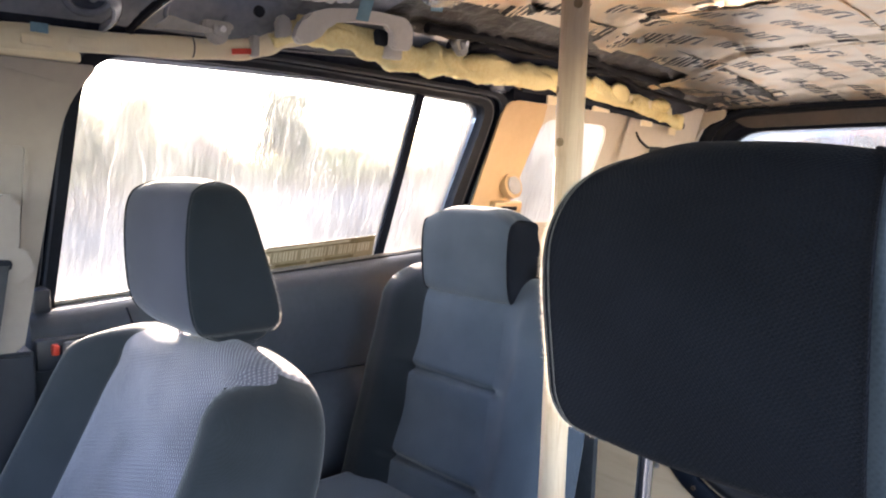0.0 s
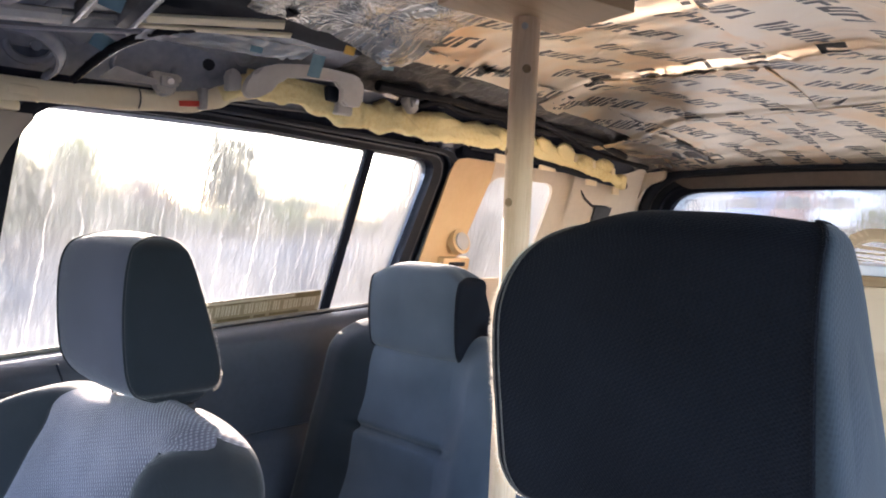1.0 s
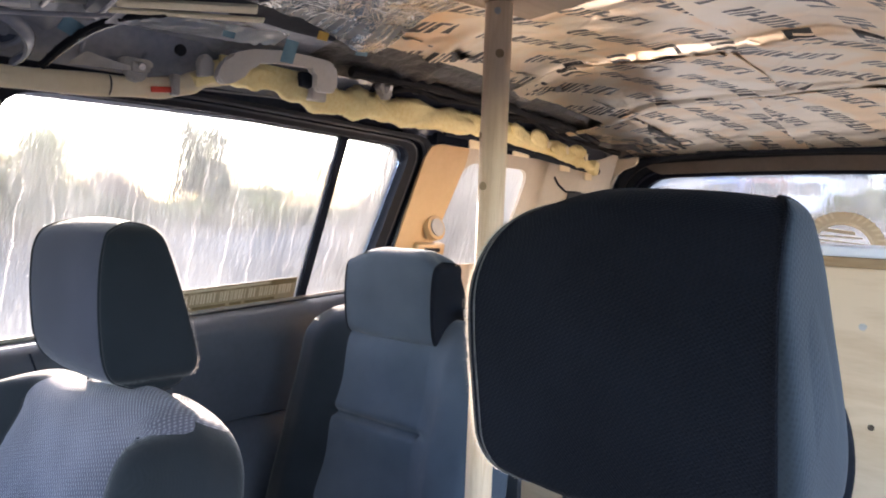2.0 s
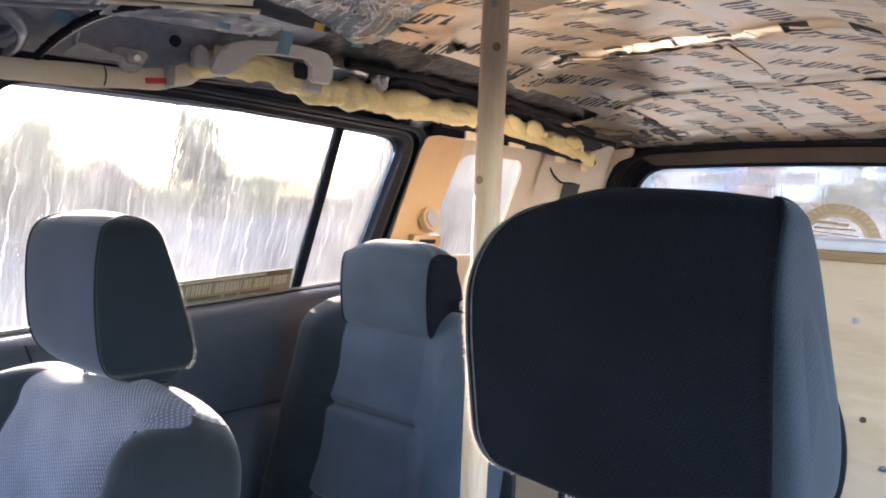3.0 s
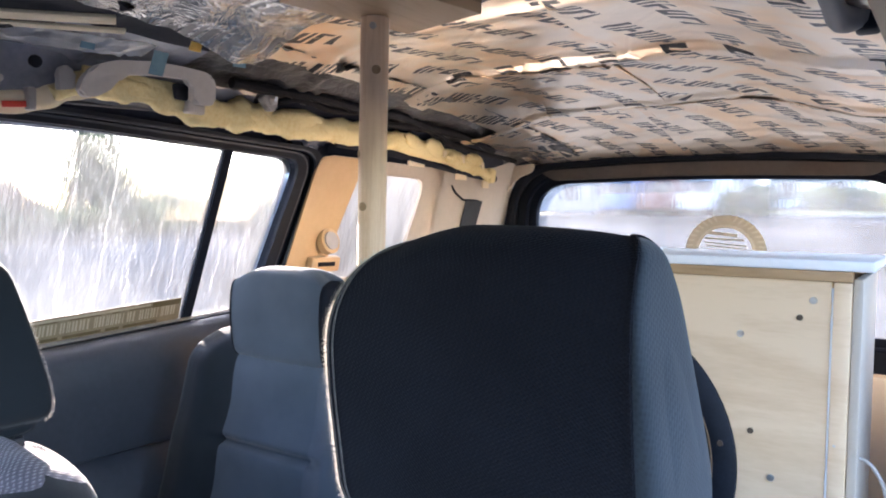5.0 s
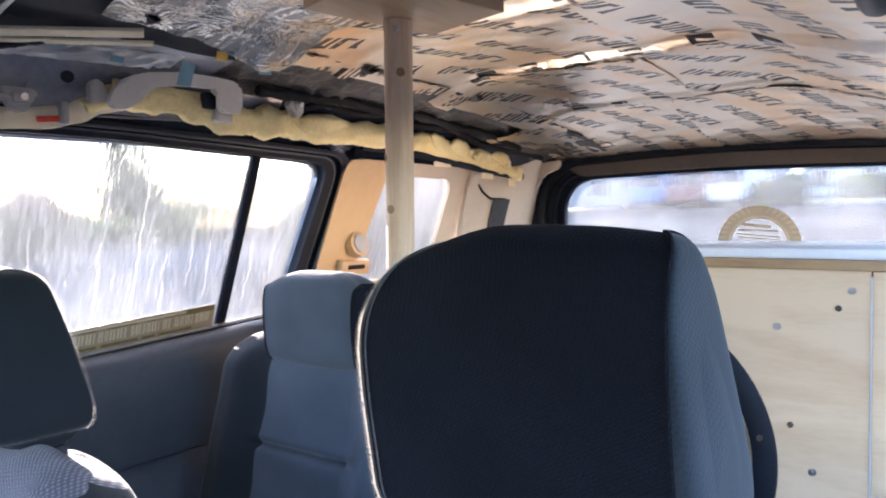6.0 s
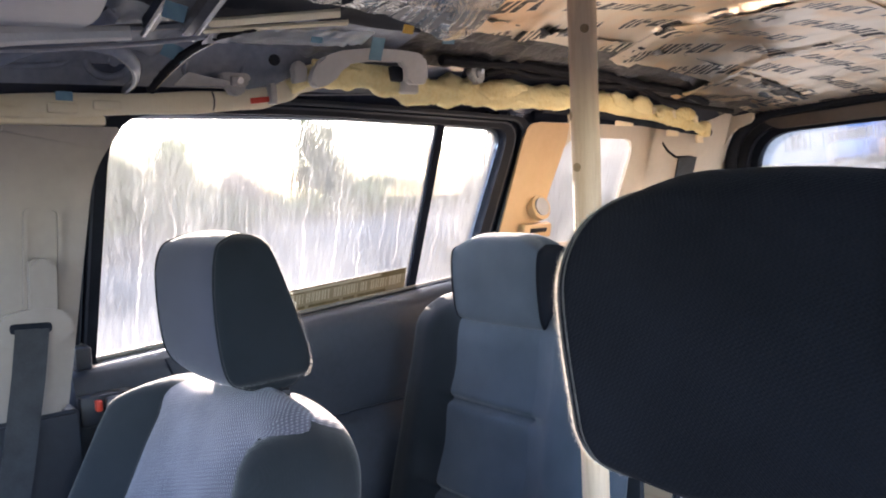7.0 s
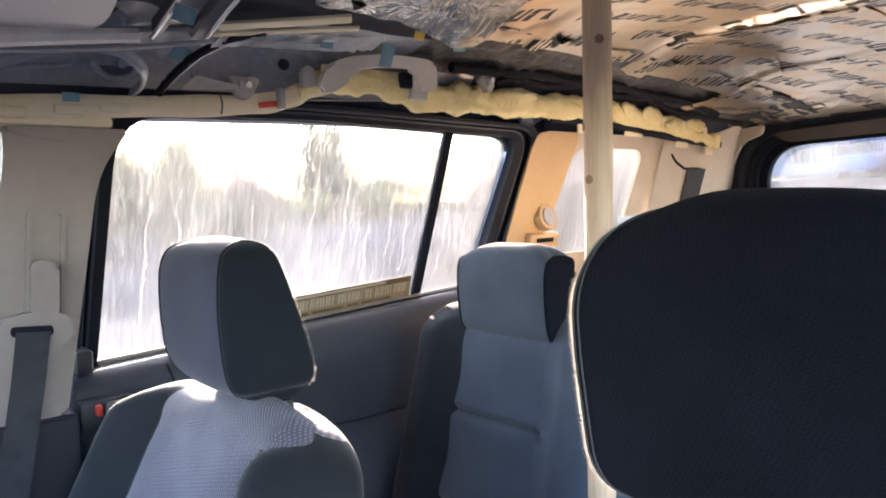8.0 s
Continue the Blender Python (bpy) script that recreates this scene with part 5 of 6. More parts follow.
# stamped steel band between the mats and the airbag
def stamped_band():
    def z_of(x, y):
        q = (x + 0.62) / 0.26
        return min(roof_z(-0.36, y) - 0.004 - (1 - q) ** 2 * (0.022 + 0.040 * smooth(0.3, -0.1, y)), roof_z(x, y) + 0.016)

    def press(x, y):
        d = 0.0
        for cx_, cy_, rx, ry, h in ((-0.52, -0.16, 0.055, 0.085, 0.015), (-0.53, -0.16, 0.026, 0.040, -0.014), (-0.51, 0.12, 0.055, 0.10, 0.012), (-0.54, 0.62, 0.05, 0.09, 0.004), (-0.52, 0.92, 0.05, 0.12, 0.004), (-0.52, 1.35, 0.05, 0.14, 0.004)):
            q = math.sqrt(((x - cx_) / rx) ** 2 + ((y - cy_) / ry) ** 2)
            d += h * (1 - smooth(0.75, 1.0, q)) - 0.009 * math.exp(-((q - 1.05) / 0.12) ** 2)
        for yb in (-0.02, 0.27, 0.75, 1.15):
            d -= 0.011 * math.exp(-((y - yb + 0.25 * (x + 0.5)) / 0.016) ** 2)
        d += 0.004 * noise.noise(Vector((x * 16, y * 9, 1.3)))
        return d
    nx, ny = 40, 230
    verts, faces = [], []
    for j in range(ny + 1):
        for i in range(nx + 1):
            x, y = -0.635 + 0.275 * i / nx, -0.62 + 2.52 * j / ny
            verts.append((x, y, z_of(x, y) + press(x, y)))
    w = nx + 1
    for j in range(ny):
        for i in range(nx):
            a = j * w + i
            faces.append((a, a + w, a + w + 1, a + 1))
    m = len(verts)
    verts += [(x, y, z + 0.004) for x, y, z in verts]
    faces += [(m + a, m + d, m + c, m + b) for a, b, c, d in [f for f in faces]]
    return verts, faces


bv, bf = stamped_band()


def strip_of(keep):
    """The band's faces whose middle passes keep(x, y), with their own vertices."""
    fs = [f for f in bf if keep(sum(bv[i][0] for i in f) / 4, sum(bv[i][1] for i in f) / 4)]
    idx = {o: j for j, o in enumerate(sorted({i for f in fs for i in f}))}
    return [bv[o] for o in idx], [tuple(idx[i] for i in f) for f in fs]


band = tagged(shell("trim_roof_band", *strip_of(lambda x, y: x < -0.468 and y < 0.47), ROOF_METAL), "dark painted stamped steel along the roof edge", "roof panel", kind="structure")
# dark strip standing for the shaded hollow beside the mats
tagged(shell("trim_roof_inner", *strip_of(lambda x, y: x >= -0.468 and y < 0.47), ROOF_SHADED), "roof steel beside the foil mats, coloured dark for the shaded hollow", "roof panel", kind="structure")
PAD = surface("dark crumpled sound pad", (0.022, 0.022, 0.026), (0.075, 0.072, 0.072), 0.5, 16, grain=0.9, grain_size=38, relief=0.010, coat=0.2)
pad_v, pad_f = strip_of(lambda x, y: y >= 0.47)
pad_v = [(x, y, z - 0.010 * smooth(0.47, 0.60, y) * abs(noise.noise(Vector((x * 26, y * 9, 3)))) - 0.004 * noise.noise(Vector((x * 60, y * 42, 8)))) for x, y, z in pad_v]
tagged(shell("trim_roof_pad", pad_v, pad_f, PAD), "dark grey crumpled sound pad along the roof edge", "roof panel", kind="structure")

# roof bows: top-hat sections of glossy dark steel across the roof, ahead of the mats
BOW_STEEL = surface("glossy dark steel", (0.05, 0.054, 0.066), (0.10, 0.105, 0.122), 0.16, 7, coat=0.8)
# pale metal for the highlights that glossy steel edges show
EDGE_GLINT = surface("steel edge glint", (0.42, 0.42, 0.45), (0.7, 0.7, 0.72), 0.25, 25, metal=1.0)


def roof_bow(yb, half, drop):
    prof = [(-half, 0.020), (-half * 0.96, 0.0), (-half * 0.62, 0.002), (-half * 0.50, 0.014), (half * 0.36, 0.014), (half * 0.5, 0.002), (half * 0.94, 0.0), (half, 0.020)]
    bm = bmesh.new()
    rows = []
    for i in range(61):
        x = -0.45 + 1.07 * i / 60
        d = drop + 0.010 * smooth(0.35, 0.6, abs(x))
        rows.append([bm.verts.new((x, yb + u - 0.05 * abs(x) + 0.02, roof_z(x, yb) - d + h)) for u, h in prof])
    for a, b in zip(rows, rows[1:]):
        for k in range(len(prof) - 1):
            bm.faces.new((a[k], a[k + 1], b[k + 1], b[k]))
    th = thing("roof_bow", "dark glossy pressed steel bow across the roof", "roof bow", "roof bows", "structure")
    part("section", bm, BOW_STEEL, th)
    for u in (-half * 0.95, half * 0.95):
        part("lip", tube([(-0.455 + 1.03 * i / 40, yb + u - 0.05 * abs(-0.455 + 1.03 * i / 40) + 0.02, roof_z(-0.455 + 1.03 * i / 40, yb) - drop - 0.010 * smooth(0.35, 0.6, abs(-0.455 + 1.03 * i / 40)) - 0.001) for i in range(41)], 0.0038, 6), EDGE_GLINT, th, "bright strip standing for the glint along the bow's edge")


roof_bow(-0.020, 0.038, 0.040)
roof_bow(-0.46, 0.045, 0.030)

# front edge of the lining left in place, with its pale folded edge and a thin steel flange beside it
lining = tagged(part("headliner_panel", slab(rounded_loop([(-0.60, -0.80), (0.10, -0.80), (-0.13, -0.185), (-0.275, -0.160), (-0.345, -0.150), (-0.408, -0.160), (-0.416, -0.254), (-0.50, -0.60)], [0.02, 0.02, 0.04, 0.02, 0.03, 0.02, 0.05, 0.1], 5), lambda x, y, d: (x, y, 1.757 + 0.045 * (0.41 - abs(x)) + 0.06 * min(0.0, y + 0.25) + d), -0.004, 0.012, 0.004), surface("greige lining cloth", (0.70, 0.665, 0.64), (0.79, 0.755, 0.73), 0.9, 6, grain=0.5, grain_size=420)), "greige cloth roof lining edge left at the front", "roof lining", kind="structure")
fold_ = [(-0.425, -0.252, 1.741), (-0.412, -0.20, 1.746), (-0.396, -0.145, 1.750), (-0.380, -0.100, 1.753)]
tagged(part("headliner_edge", tube([(-0.50, -0.60, 1.716)] + spline(fold_, 6), lambda q: 0.0135 - 0.004 * q, 8, flat=1.2), surface("pale fold of lining", (0.58, 0.56, 0.54), (0.70, 0.68, 0.65), 0.8, 30, grain=0.5, grain_size=300)), "pale folded cloth edge of the roof lining", "roof lining", kind="structure")
flange = tagged(part("trim_roof_flange", tube(spline([(-0.475, -0.36, 1.722), (-0.450, -0.22, 1.732), (-0.425, -0.10, 1.745), (-0.400, 0.01, 1.762)], 8), 0.0035, 6), surface("grey lavender steel edge", (0.25, 0.25, 0.29), (0.36, 0.36, 0.40), 0.35, 30)), "thin grey steel flange beside the lining", "roof flange", kind="structure")

# side airbag: lumpy yellow tube along the rail, slimmer pale sleeve ahead
airbag = thing("curtain_airbag", "yellow cream rolled curtain airbag along the roof rail", "airbag")
front_line = spline([(-0.630, -0.55, 1.655), (-0.622, -0.222, 1.680), (-0.615, 0.02, 1.695), (-0.612, 0.17, 1.708), (-0.608, 0.235, 1.722), (-0.603, 0.275, 1.742), (-0.600, 0.33, 1.762)], 8)
sleeve = part("front_sleeve", tube(front_line, lambda q: 0.0185 + 0.0012 * math.sin(q * 37) + 0.003 * smooth(0.8, 1.0, q), 14, flat=0.45), AIRBAG_PALE, airbag, "pale slim cover sleeve")
back_line = spline([(-0.605, 0.25, 1.735), (-0.603, 0.34, 1.763), (-0.603, 0.48, 1.762), (-0.605, 0.58, 1.751), (-0.606, 0.68, 1.752), (-0.606, 0.80, 1.748), (-0.606, 0.95, 1.754), (-0.606, 1.15, 1.754), (-0.606, 1.37, 1.738), (-0.603, 1.55, 1.716), (-0.60, 1.702, 1.690)], 14)


def lumpy(q):
    y = 0.25 + 1.485 * q
    r = 0.018 + 0.004 * smooth(0.28, 0.36, y) + 0.011 * smooth(0.45, 0.62, y) - 0.010 * smooth(1.1, 1.7, y)
    fold = 1 + 0.13 * math.sin(y * 33) * smooth(0.5, 0.65, y) + 0.06 * math.sin(y * 71 + 1) + 0.03 * math.sin(y * 173)
    return r * fold


roll = part("bag_roll", tube(back_line, lumpy, 18, flat=0.72), AIRBAG, airbag, "lumpy yellow rolled cloth")
for v in roll.data.vertices:
    k = noise.noise(Vector((v.co.x * 40, v.co.y * 26, v.co.z * 40)))
    v.co.x += 0.006 * k
    v.co.z += 0.010 * noise.noise(Vector((v.co.x * 22, v.co.y * 17 + 9, v.co.z * 30))) - 0.006 * abs(noise.noise(Vector((v.co.x * 9, v.co.y * 48, v.co.z * 14 + 3))))
rnd = random.Random(8)
for y in (0.72, 0.79, 0.86, 0.97, 1.07, 1.16, 1.26, 1.36, 1.48, 1.60):
    q = (y - 0.25) / 1.485
    z = 1.762 - 0.03 * smooth(1.2, 1.7, y) - 0.02 * smooth(0.75, 0.6, y)
    lump = bmesh.new()
    bmesh.ops.create_icosphere(lump, subdivisions=3, radius=1)
    r = lumpy(q)
    turned(lump, pose(-0.592, y + rnd.uniform(-0.015, 0.015), z - rnd.uniform(0.0, 0.016), rnd.uniform(-20, 20), 0, rnd.uniform(-15, 15)) @ Matrix.Diagonal((r * 0.42, r * rnd.uniform(1.9, 3.0), r * rnd.uniform(0.6, 0.85), 1)))
    for v in lump.verts:
        v.co += Vector((1, 0.4, 1)) * (0.005 * noise.noise(v.co * 45))
    part("bag_fold", lump, AIRBAG, airbag)
for y0, y1 in ((1.05, 1.10), (1.25, 1.33), (1.50, 1.56), (1.66, 1.70)):
    part("bag_tab", turned(rbox(-0.003, 0.003, y0, y1, -0.014, 0.010, 0.002), pose(-0.600, 0, 1.705 - 0.05 * smooth(1.2, 1.8, y0))), AIRBAG_PALE, airbag, "pale fixing tab")
for y, h_ in ((1.20, 0.024), (1.42, 0.020), (1.52, 0.026), (1.64, 0.022)):
    part("bag_tab", turned(rbox(-0.004, 0.004, -0.009, 0.009, 0.0, h_, 0.003), pose(-0.588, y, 1.752 - 0.045 * smooth(1.1, 1.7, y), 8)), AIRBAG_PALE, airbag, "pale upright fixing tab")
part("band_strip", tube([(-0.600, 0.95 + 0.80 * i / 20, 1.722 - 0.040 * smooth(1.0, 1.75, 0.95 + 0.80 * i / 20)) for i in range(21)], 0.010, 8, flat=0.5), RUBBER, airbag, "black strip under the roll")
part("end_cap", turned(rbox(-0.016, 0.016, -0.016, 0.020, -0.024, 0.024, 0.010, 3), pose(-0.596, 1.702, 1.691, -10)), AIRBAG, airbag)
part("sleeve_clip", rbox(-0.612, -0.590, 0.208, 0.222, 1.700, 1.738, 0.004), CLEAR_CLIP, airbag)
part("tag", turned(rbox(-0.0015, 0.0015, -0.019, 0.019, -0.005, 0.005, 0.001), pose(-0.598, 0.190, 1.707, 8)), RED, airbag, "small red tag")
part("sleeve_joint", tube([(-0.6135 + 0.0125 * math.cos(a), 0.105, 1.702 + 0.0165 * math.sin(a)) for a in [2 * math.pi * k / 16 for k in range(16)]], 0.0012, 5, closed=True), RUBBER, airbag)
for y in (-0.30, -0.215, -0.135, -0.07):
    part("sleeve_tab", rbox(-0.640, -0.606, y - 0.022, y + 0.022, 1.656 + 0.03 * (y + 0.3) / 0.3, 1.672 + 0.03 * (y + 0.3) / 0.3, 0.004), AIRBAG_PALE, airbag, "pale fixing tab")

# grab handle
handle = thing("grab_handle", "smoky grey plastic grab handle hanging on the roof rail", "grab handle")
hl = rounded_loop([(0.272, 1.751), (0.283, 1.779), (0.322, 1.795), (0.392, 1.806), (0.451, 1.808), (0.507, 1.807), (0.528, 1.794), (0.546, 1.751), (0.495, 1.749), (0.489, 1.766), (0.479, 1.789), (0.403, 1.785), (0.339, 1.774), (0.334, 1.753), (0.303, 1.731), (0.277, 1.731)], 0.012, 4)
part("bar", slab(hl, lambda a, b, d: (-0.565 + 0.040 * min(1.0, max(0.0, (b - 1.722) / 0.078)) + d, a, b), -0.016, 0.0, 0.0045), HANDLE, handle)
part("foot", slab(rounded_loop([(0.250, 1.738), (0.250, 1.772), (0.262, 1.782), (0.277, 1.772), (0.279, 1.744)], 0.006, 3), lambda a, b, d: (-0.582 + d, a, b), -0.010, 0.008, 0.003), HANDLE, handle)
part("foot", turned(rbox(-0.012, 0.012, -0.020, 0.020, -0.018, 0.012, 0.005, 3), pose(-0.584, 0.520, 1.752)), HANDLE, handle)
part("inner_plate", rbox(-0.600, -0.590, 0.30, 0.53, 1.750, 1.790, 0.004), AIRBAG, handle)
part("rear_foot_clip", rbox(-0.592, -0.575, 0.475, 0.520, 1.757, 1.788, 0.004), BLACK_PLASTIC, handle)

left_handle = thing("grab_handle", "dark grey plastic grab handle on the rail over the open doors", "grab handle")
part("bar", tube(spline([(0.575, 0.16, 1.775), (0.556, 0.20, 1.765), (0.540, 0.30, 1.760), (0.534, 0.44, 1.766), (0.532, 0.55, 1.775), (0.545, 0.60, 1.790)], 8), lambda q: 0.016 + 0.003 * math.cos(2 * math.pi * q), 12, flat=0.8), surface("dark grey handle plastic", (0.10, 0.10, 0.11), (0.16, 0.16, 0.17), 0.45, 12), left_handle)
part("foot", turned(rbox(-0.014, 0.014, -0.020, 0.020, -0.020, 0.016, 0.006, 3), pose(0.556, 0.615, 1.790)), RUBBER, left_handle, "black foot of the handle")
part("foot", turned(rbox(-0.014, 0.014, -0.020, 0.020, -0.020, 0.016, 0.006, 3), pose(0.580, 0.15, 1.780)), RUBBER, left_handle, "black foot of the handle")

# clips and connectors
clip = thing("trim_clip", "small grey moulded clip on the roof edge", "clip", "clips on the roof edge")
part("body", join(slab(rounded_loop([(-0.026, 0.016), (-0.030, 0.006), (-0.018, -0.002), (-0.016, -0.016), (-0.004, -0.023), (0.010, -0.021), (0.017, -0.010), (0.018, 0.0), (0.030, 0.008), (0.024, 0.017)], 0.005, 3), lambda a, b, d: (d, a, b), -0.008, 0.008, 0.003), rbox(0.004, 0.014, -0.012, 0.014, -0.008, 0.010, 0.004)), CLEAR_CLIP, clip)
part("bolt", cylinder((0.013, 0.004, 0.003), (1, 0, -0.3), 0.006, 0.006, 8), SCREW, clip)
clip.matrix_basis = pose(-0.589, 0.139, 1.733)
copy_thing(clip, pose(-0.566, 0.700, 1.785, 20, 0, 10))
copy_thing(clip, pose(-0.585, -0.40, 1.712))

# tape pieces
def tape(y, x, z, w_, h_, mat, label, tilt=0.0, lean=25.0):
    ob = part("tape_piece", turned(rbox(-0.0008, 0.0008, -w_ / 2, w_ / 2, -h_, 0, 0.0), pose(0, 0, 0, tilt, lean, 0)), mat, shade=False)
    ob.matrix_basis = pose(x, y, z)
    return tagged(ob, label, "tape", "tape along the roof edge")


BT, YT = "short strip of blue masking tape on dark steel", "short piece of yellow tape on dark steel"
tape(0.336, -0.424, 1.800, 0.026, 0.040, BLUE_TAPE, BT, 0)
tape(0.490, -0.404, 1.846, 0.028, 0.046, BLUE_TAPE, BT, 6)
tape(0.395, -0.412, 1.826, 0.022, 0.015, YELLOW_TAPE, YT, 0)
tape(0.018, -0.530, 1.776, 0.036, 0.024, BLUE_TAPE, BT, -20)
tape(-0.135, -0.596, 1.704, 0.024, 0.014, BLUE_TAPE, BT, 0, 5)
tape(-0.055, -0.330, 1.786, 0.030, 0.022, BLUE_TAPE, BT, -10)
tape(0.115, -0.440, 1.800, 0.016, 0.010, YELLOW_TAPE, YT, 0)
tape(0.215, -0.430, 1.790, 0.022, 0.010, BLUE_TAPE, BT, 0)

# cream strip and crumpled foil edge near the handle
def slat(p, q, half, thick):
    d = (Vector(q) - Vector(p))
    m = Matrix.Translation(p) @ Vector((1, 0, 0)).rotation_difference(d).to_matrix().to_4x4()
    ob = part("foam_strip", turned(rbox(-0.03, d.length, -half, half, -thick / 2, thick / 2, 0.0015), m), CREAM_WOOD)
    return tagged(ob, "cream wooden slat tucked under the roof", "strip", "slats under the roof")


slat((-0.400, 0.048, 1.789), (-0.313, 0.186, 1.800), 0.017, 0.005)
slat((-0.440, 0.056, 1.786), (-0.350, 0.224, 1.798), 0.010, 0.004)



def crumpled(points, half, seed, mat=None):
    """A narrow crumpled foil strip along a line."""
    line = spline(points, 14)
    verts, faces = [], []
    n = 6
    for i, p in enumerate(line):
        for k in range(n + 1):
            s = k / n * 2 - 1
            o = Vector((s * half * 0.8, s * half * 0.35, s * half * 0.5))
            j = noise.noise(Vector((i * 0.35, k * 0.9, seed))) * half * 0.32
            verts.append(p + o + Vector((j * 0.5, j, j)))
    for i in range(len(line) - 1):
        for k in range(n):
            a = i * (n + 1) + k
            faces.append((a, a + 1, a + n + 2, a + n + 1))
    m = len(verts)
    verts += [v + Vector((0.0, 0.0, 0.0012)) for v in verts]
    faces += [(m + d, m + c, m + b, m + a) for a, b, c, d in list(faces)]
    return verts, faces


SILVER = surface("bright crumpled foil", (0.78, 0.78, 0.79), (0.92, 0.92, 0.92), 0.36, 40, metal=1.0)
for pts, h_, s_ in (([(-0.470, 0.045, 1.780), (-0.450, 0.12, 1.786), (-0.440, 0.22, 1.792), (-0.432, 0.32, 1.799)], 0.017, 1.0), ([(-0.460, 0.10, 1.779), (-0.452, 0.20, 1.784), (-0.447, 0.285, 1.789)], 0.008, 2.0)):
    v_, f_ = crumpled(pts, h_, s_)
    tagged(shell("foil_scrap", v_, f_, SILVER), "crumpled bright foil strip on the roof edge", "foil", "foil scraps")

# cables and looms along the roof edge
def loom(seed, r):
    return lambda q: r * (1 + 0.30 * noise.noise(Vector((q * 26, seed, 0))) + 0.22 * noise.noise(Vector((q * 70, seed, 4))))


for k_, (pts, r_, lab) in enumerate((([(-0.600, -0.005, 1.712), (-0.560, 0.01, 1.74), (-0.52, 0.03, 1.764), (-0.47, 0.06, 1.782), (-0.42, 0.10, 1.79)], 0.006, "black cable crossing the roof edge"),
                     ([(-0.545, 0.58, 1.802), (-0.540, 0.70, 1.804), (-0.530, 0.82, 1.808), (-0.54, 0.95, 1.804), (-0.525, 1.10, 1.806), (-0.535, 1.25, 1.794), (-0.53, 1.45, 1.786), (-0.54, 1.62, 1.762)], 0.011, "lumpy taped black cable loom along the roof edge"),
                     ([(-0.580, 0.74, 1.790), (-0.566, 0.80, 1.802), (-0.572, 0.90, 1.794), (-0.562, 1.02, 1.800), (-0.574, 1.12, 1.788), (-0.558, 1.3, 1.792), (-0.575, 1.46, 1.765), (-0.555, 1.8, 1.745)], 0.008, "black cable loom along the roof edge"))):
    tagged(part("roof_cable", tube(spline(pts, 12), loom(k_, r_), 8), CABLE), lab, "cable", "cables on the roof edge")
tagged(part("roof_bracket", tube(spline([(-0.545, -0.24, 1.73), (-0.505, -0.17, 1.755), (-0.48, -0.10, 1.752), (-0.50, -0.06, 1.735), (-0.56, -0.04, 1.722), (-0.625, -0.035, 1.716)], 8), 0.011, 10, flat=0.6), ROOF_METAL), "curved dark pressed steel loop on the roof edge", "bracket")

# highlight along the glossy lip, built as a thin bright tube
tagged(part("trim_band_lip", tube(spline([(-0.606, 0.004, 1.716), (-0.566, 0.022, 1.742), (-0.524, 0.044, 1.766), (-0.474, 0.076, 1.784)], 10), 0.0026, 6), EDGE_GLINT), "bright line standing for the highlight on a glossy steel lip", "roof flange", kind="structure")
tagged(part("plastic_flap", slab(rounded_loop([(0.030, 1.722), (0.048, 1.742), (0.075, 1.738), (0.125, 1.733), (0.128, 1.727), (0.070, 1.724)], 0.004, 3), lambda a, b, d: (-0.590 + 1.1 * (b - 1.722) + d, a, b), 0.0, 0.003, 0.0), CLEAR_CLIP), "small pale plastic flap on the roof edge", "clip")
# black disc standing for the dark inside a hole
part("rail_hole_shade", cylinder((-0.573, 0.21, 1.776), (1, 0, -0.4), 0.010, 0.006, 14), RUBBER, band)
# pressings on the rail above the airbag's sleeve


def on_rail(y, z, d):
    return (-0.638 + 0.45 * (z - 1.763) + d, y, z)


rail_press = thing("trim_rail_pressing", "stamped oval and panel in the dark steel rail", "roof rail", kind="structure")
oval = [(-0.055 + 0.034 * math.cos(a), 1.762 + 0.024 * math.sin(a)) for a in [2 * math.pi * k / 28 for k in range(28)]]
part("oval_bead", tube([on_rail(y, z, 0.004) for y, z in oval], 0.0065, 8, closed=True), ROOF_METAL, rail_press, "rounded steel bead")
# plate lies proud of the rail; its dark colour is the recess's shade
part("oval_shade", slab([Vector(p) for p in oval], on_rail, 0.001, 0.003), RAIL_PAINT, rail_press, "dark plate standing for a shaded recess")
part("stud", cylinder(on_rail(-0.050, 1.762, 0.009), (1, 0, -0.4), 0.008, 0.012, 12), ROOF_METAL, rail_press)
panel_ = rounded_loop([(0.068, 1.752), (0.098, 1.742), (0.175, 1.752), (0.178, 1.790), (0.075, 1.786)], 0.012, 4)
part("panel_bead", tube([on_rail(p.x, p.y, 0.003) for p in panel_], 0.0045, 8, closed=True), ROOF_METAL, rail_press, "rounded steel bead")
part("edge_bead", tube(spline([on_rail(y, z, 0.004) for y, z in ((-0.30, 1.735), (-0.20, 1.744), (-0.13, 1.752), (-0.10, 1.775), (-0.06, 1.790))], 8), 0.005, 8), ROOF_METAL, rail_press, "rounded steel bead")

# pressed lip that crosses under the front lining
lip = tagged(part("trim_front_bow_edge", tube(spline([(-0.60, -0.30, 1.745), (-0.50, -0.14, 1.772), (-0.45, -0.02, 1.785), (-0.42, 0.06, 1.792)], 8), 0.006, 8), surface("worn grey edge", (0.16, 0.16, 0.17), (0.3, 0.3, 0.31), 0.4, 30)), "worn grey edge of a roof bow", "roof bow", kind="structure")


# ---------------------------------------------------------------- stickers
sticker = thing("window_sticker", "gold strip sticker with dark bars along the side glass", "sticker")


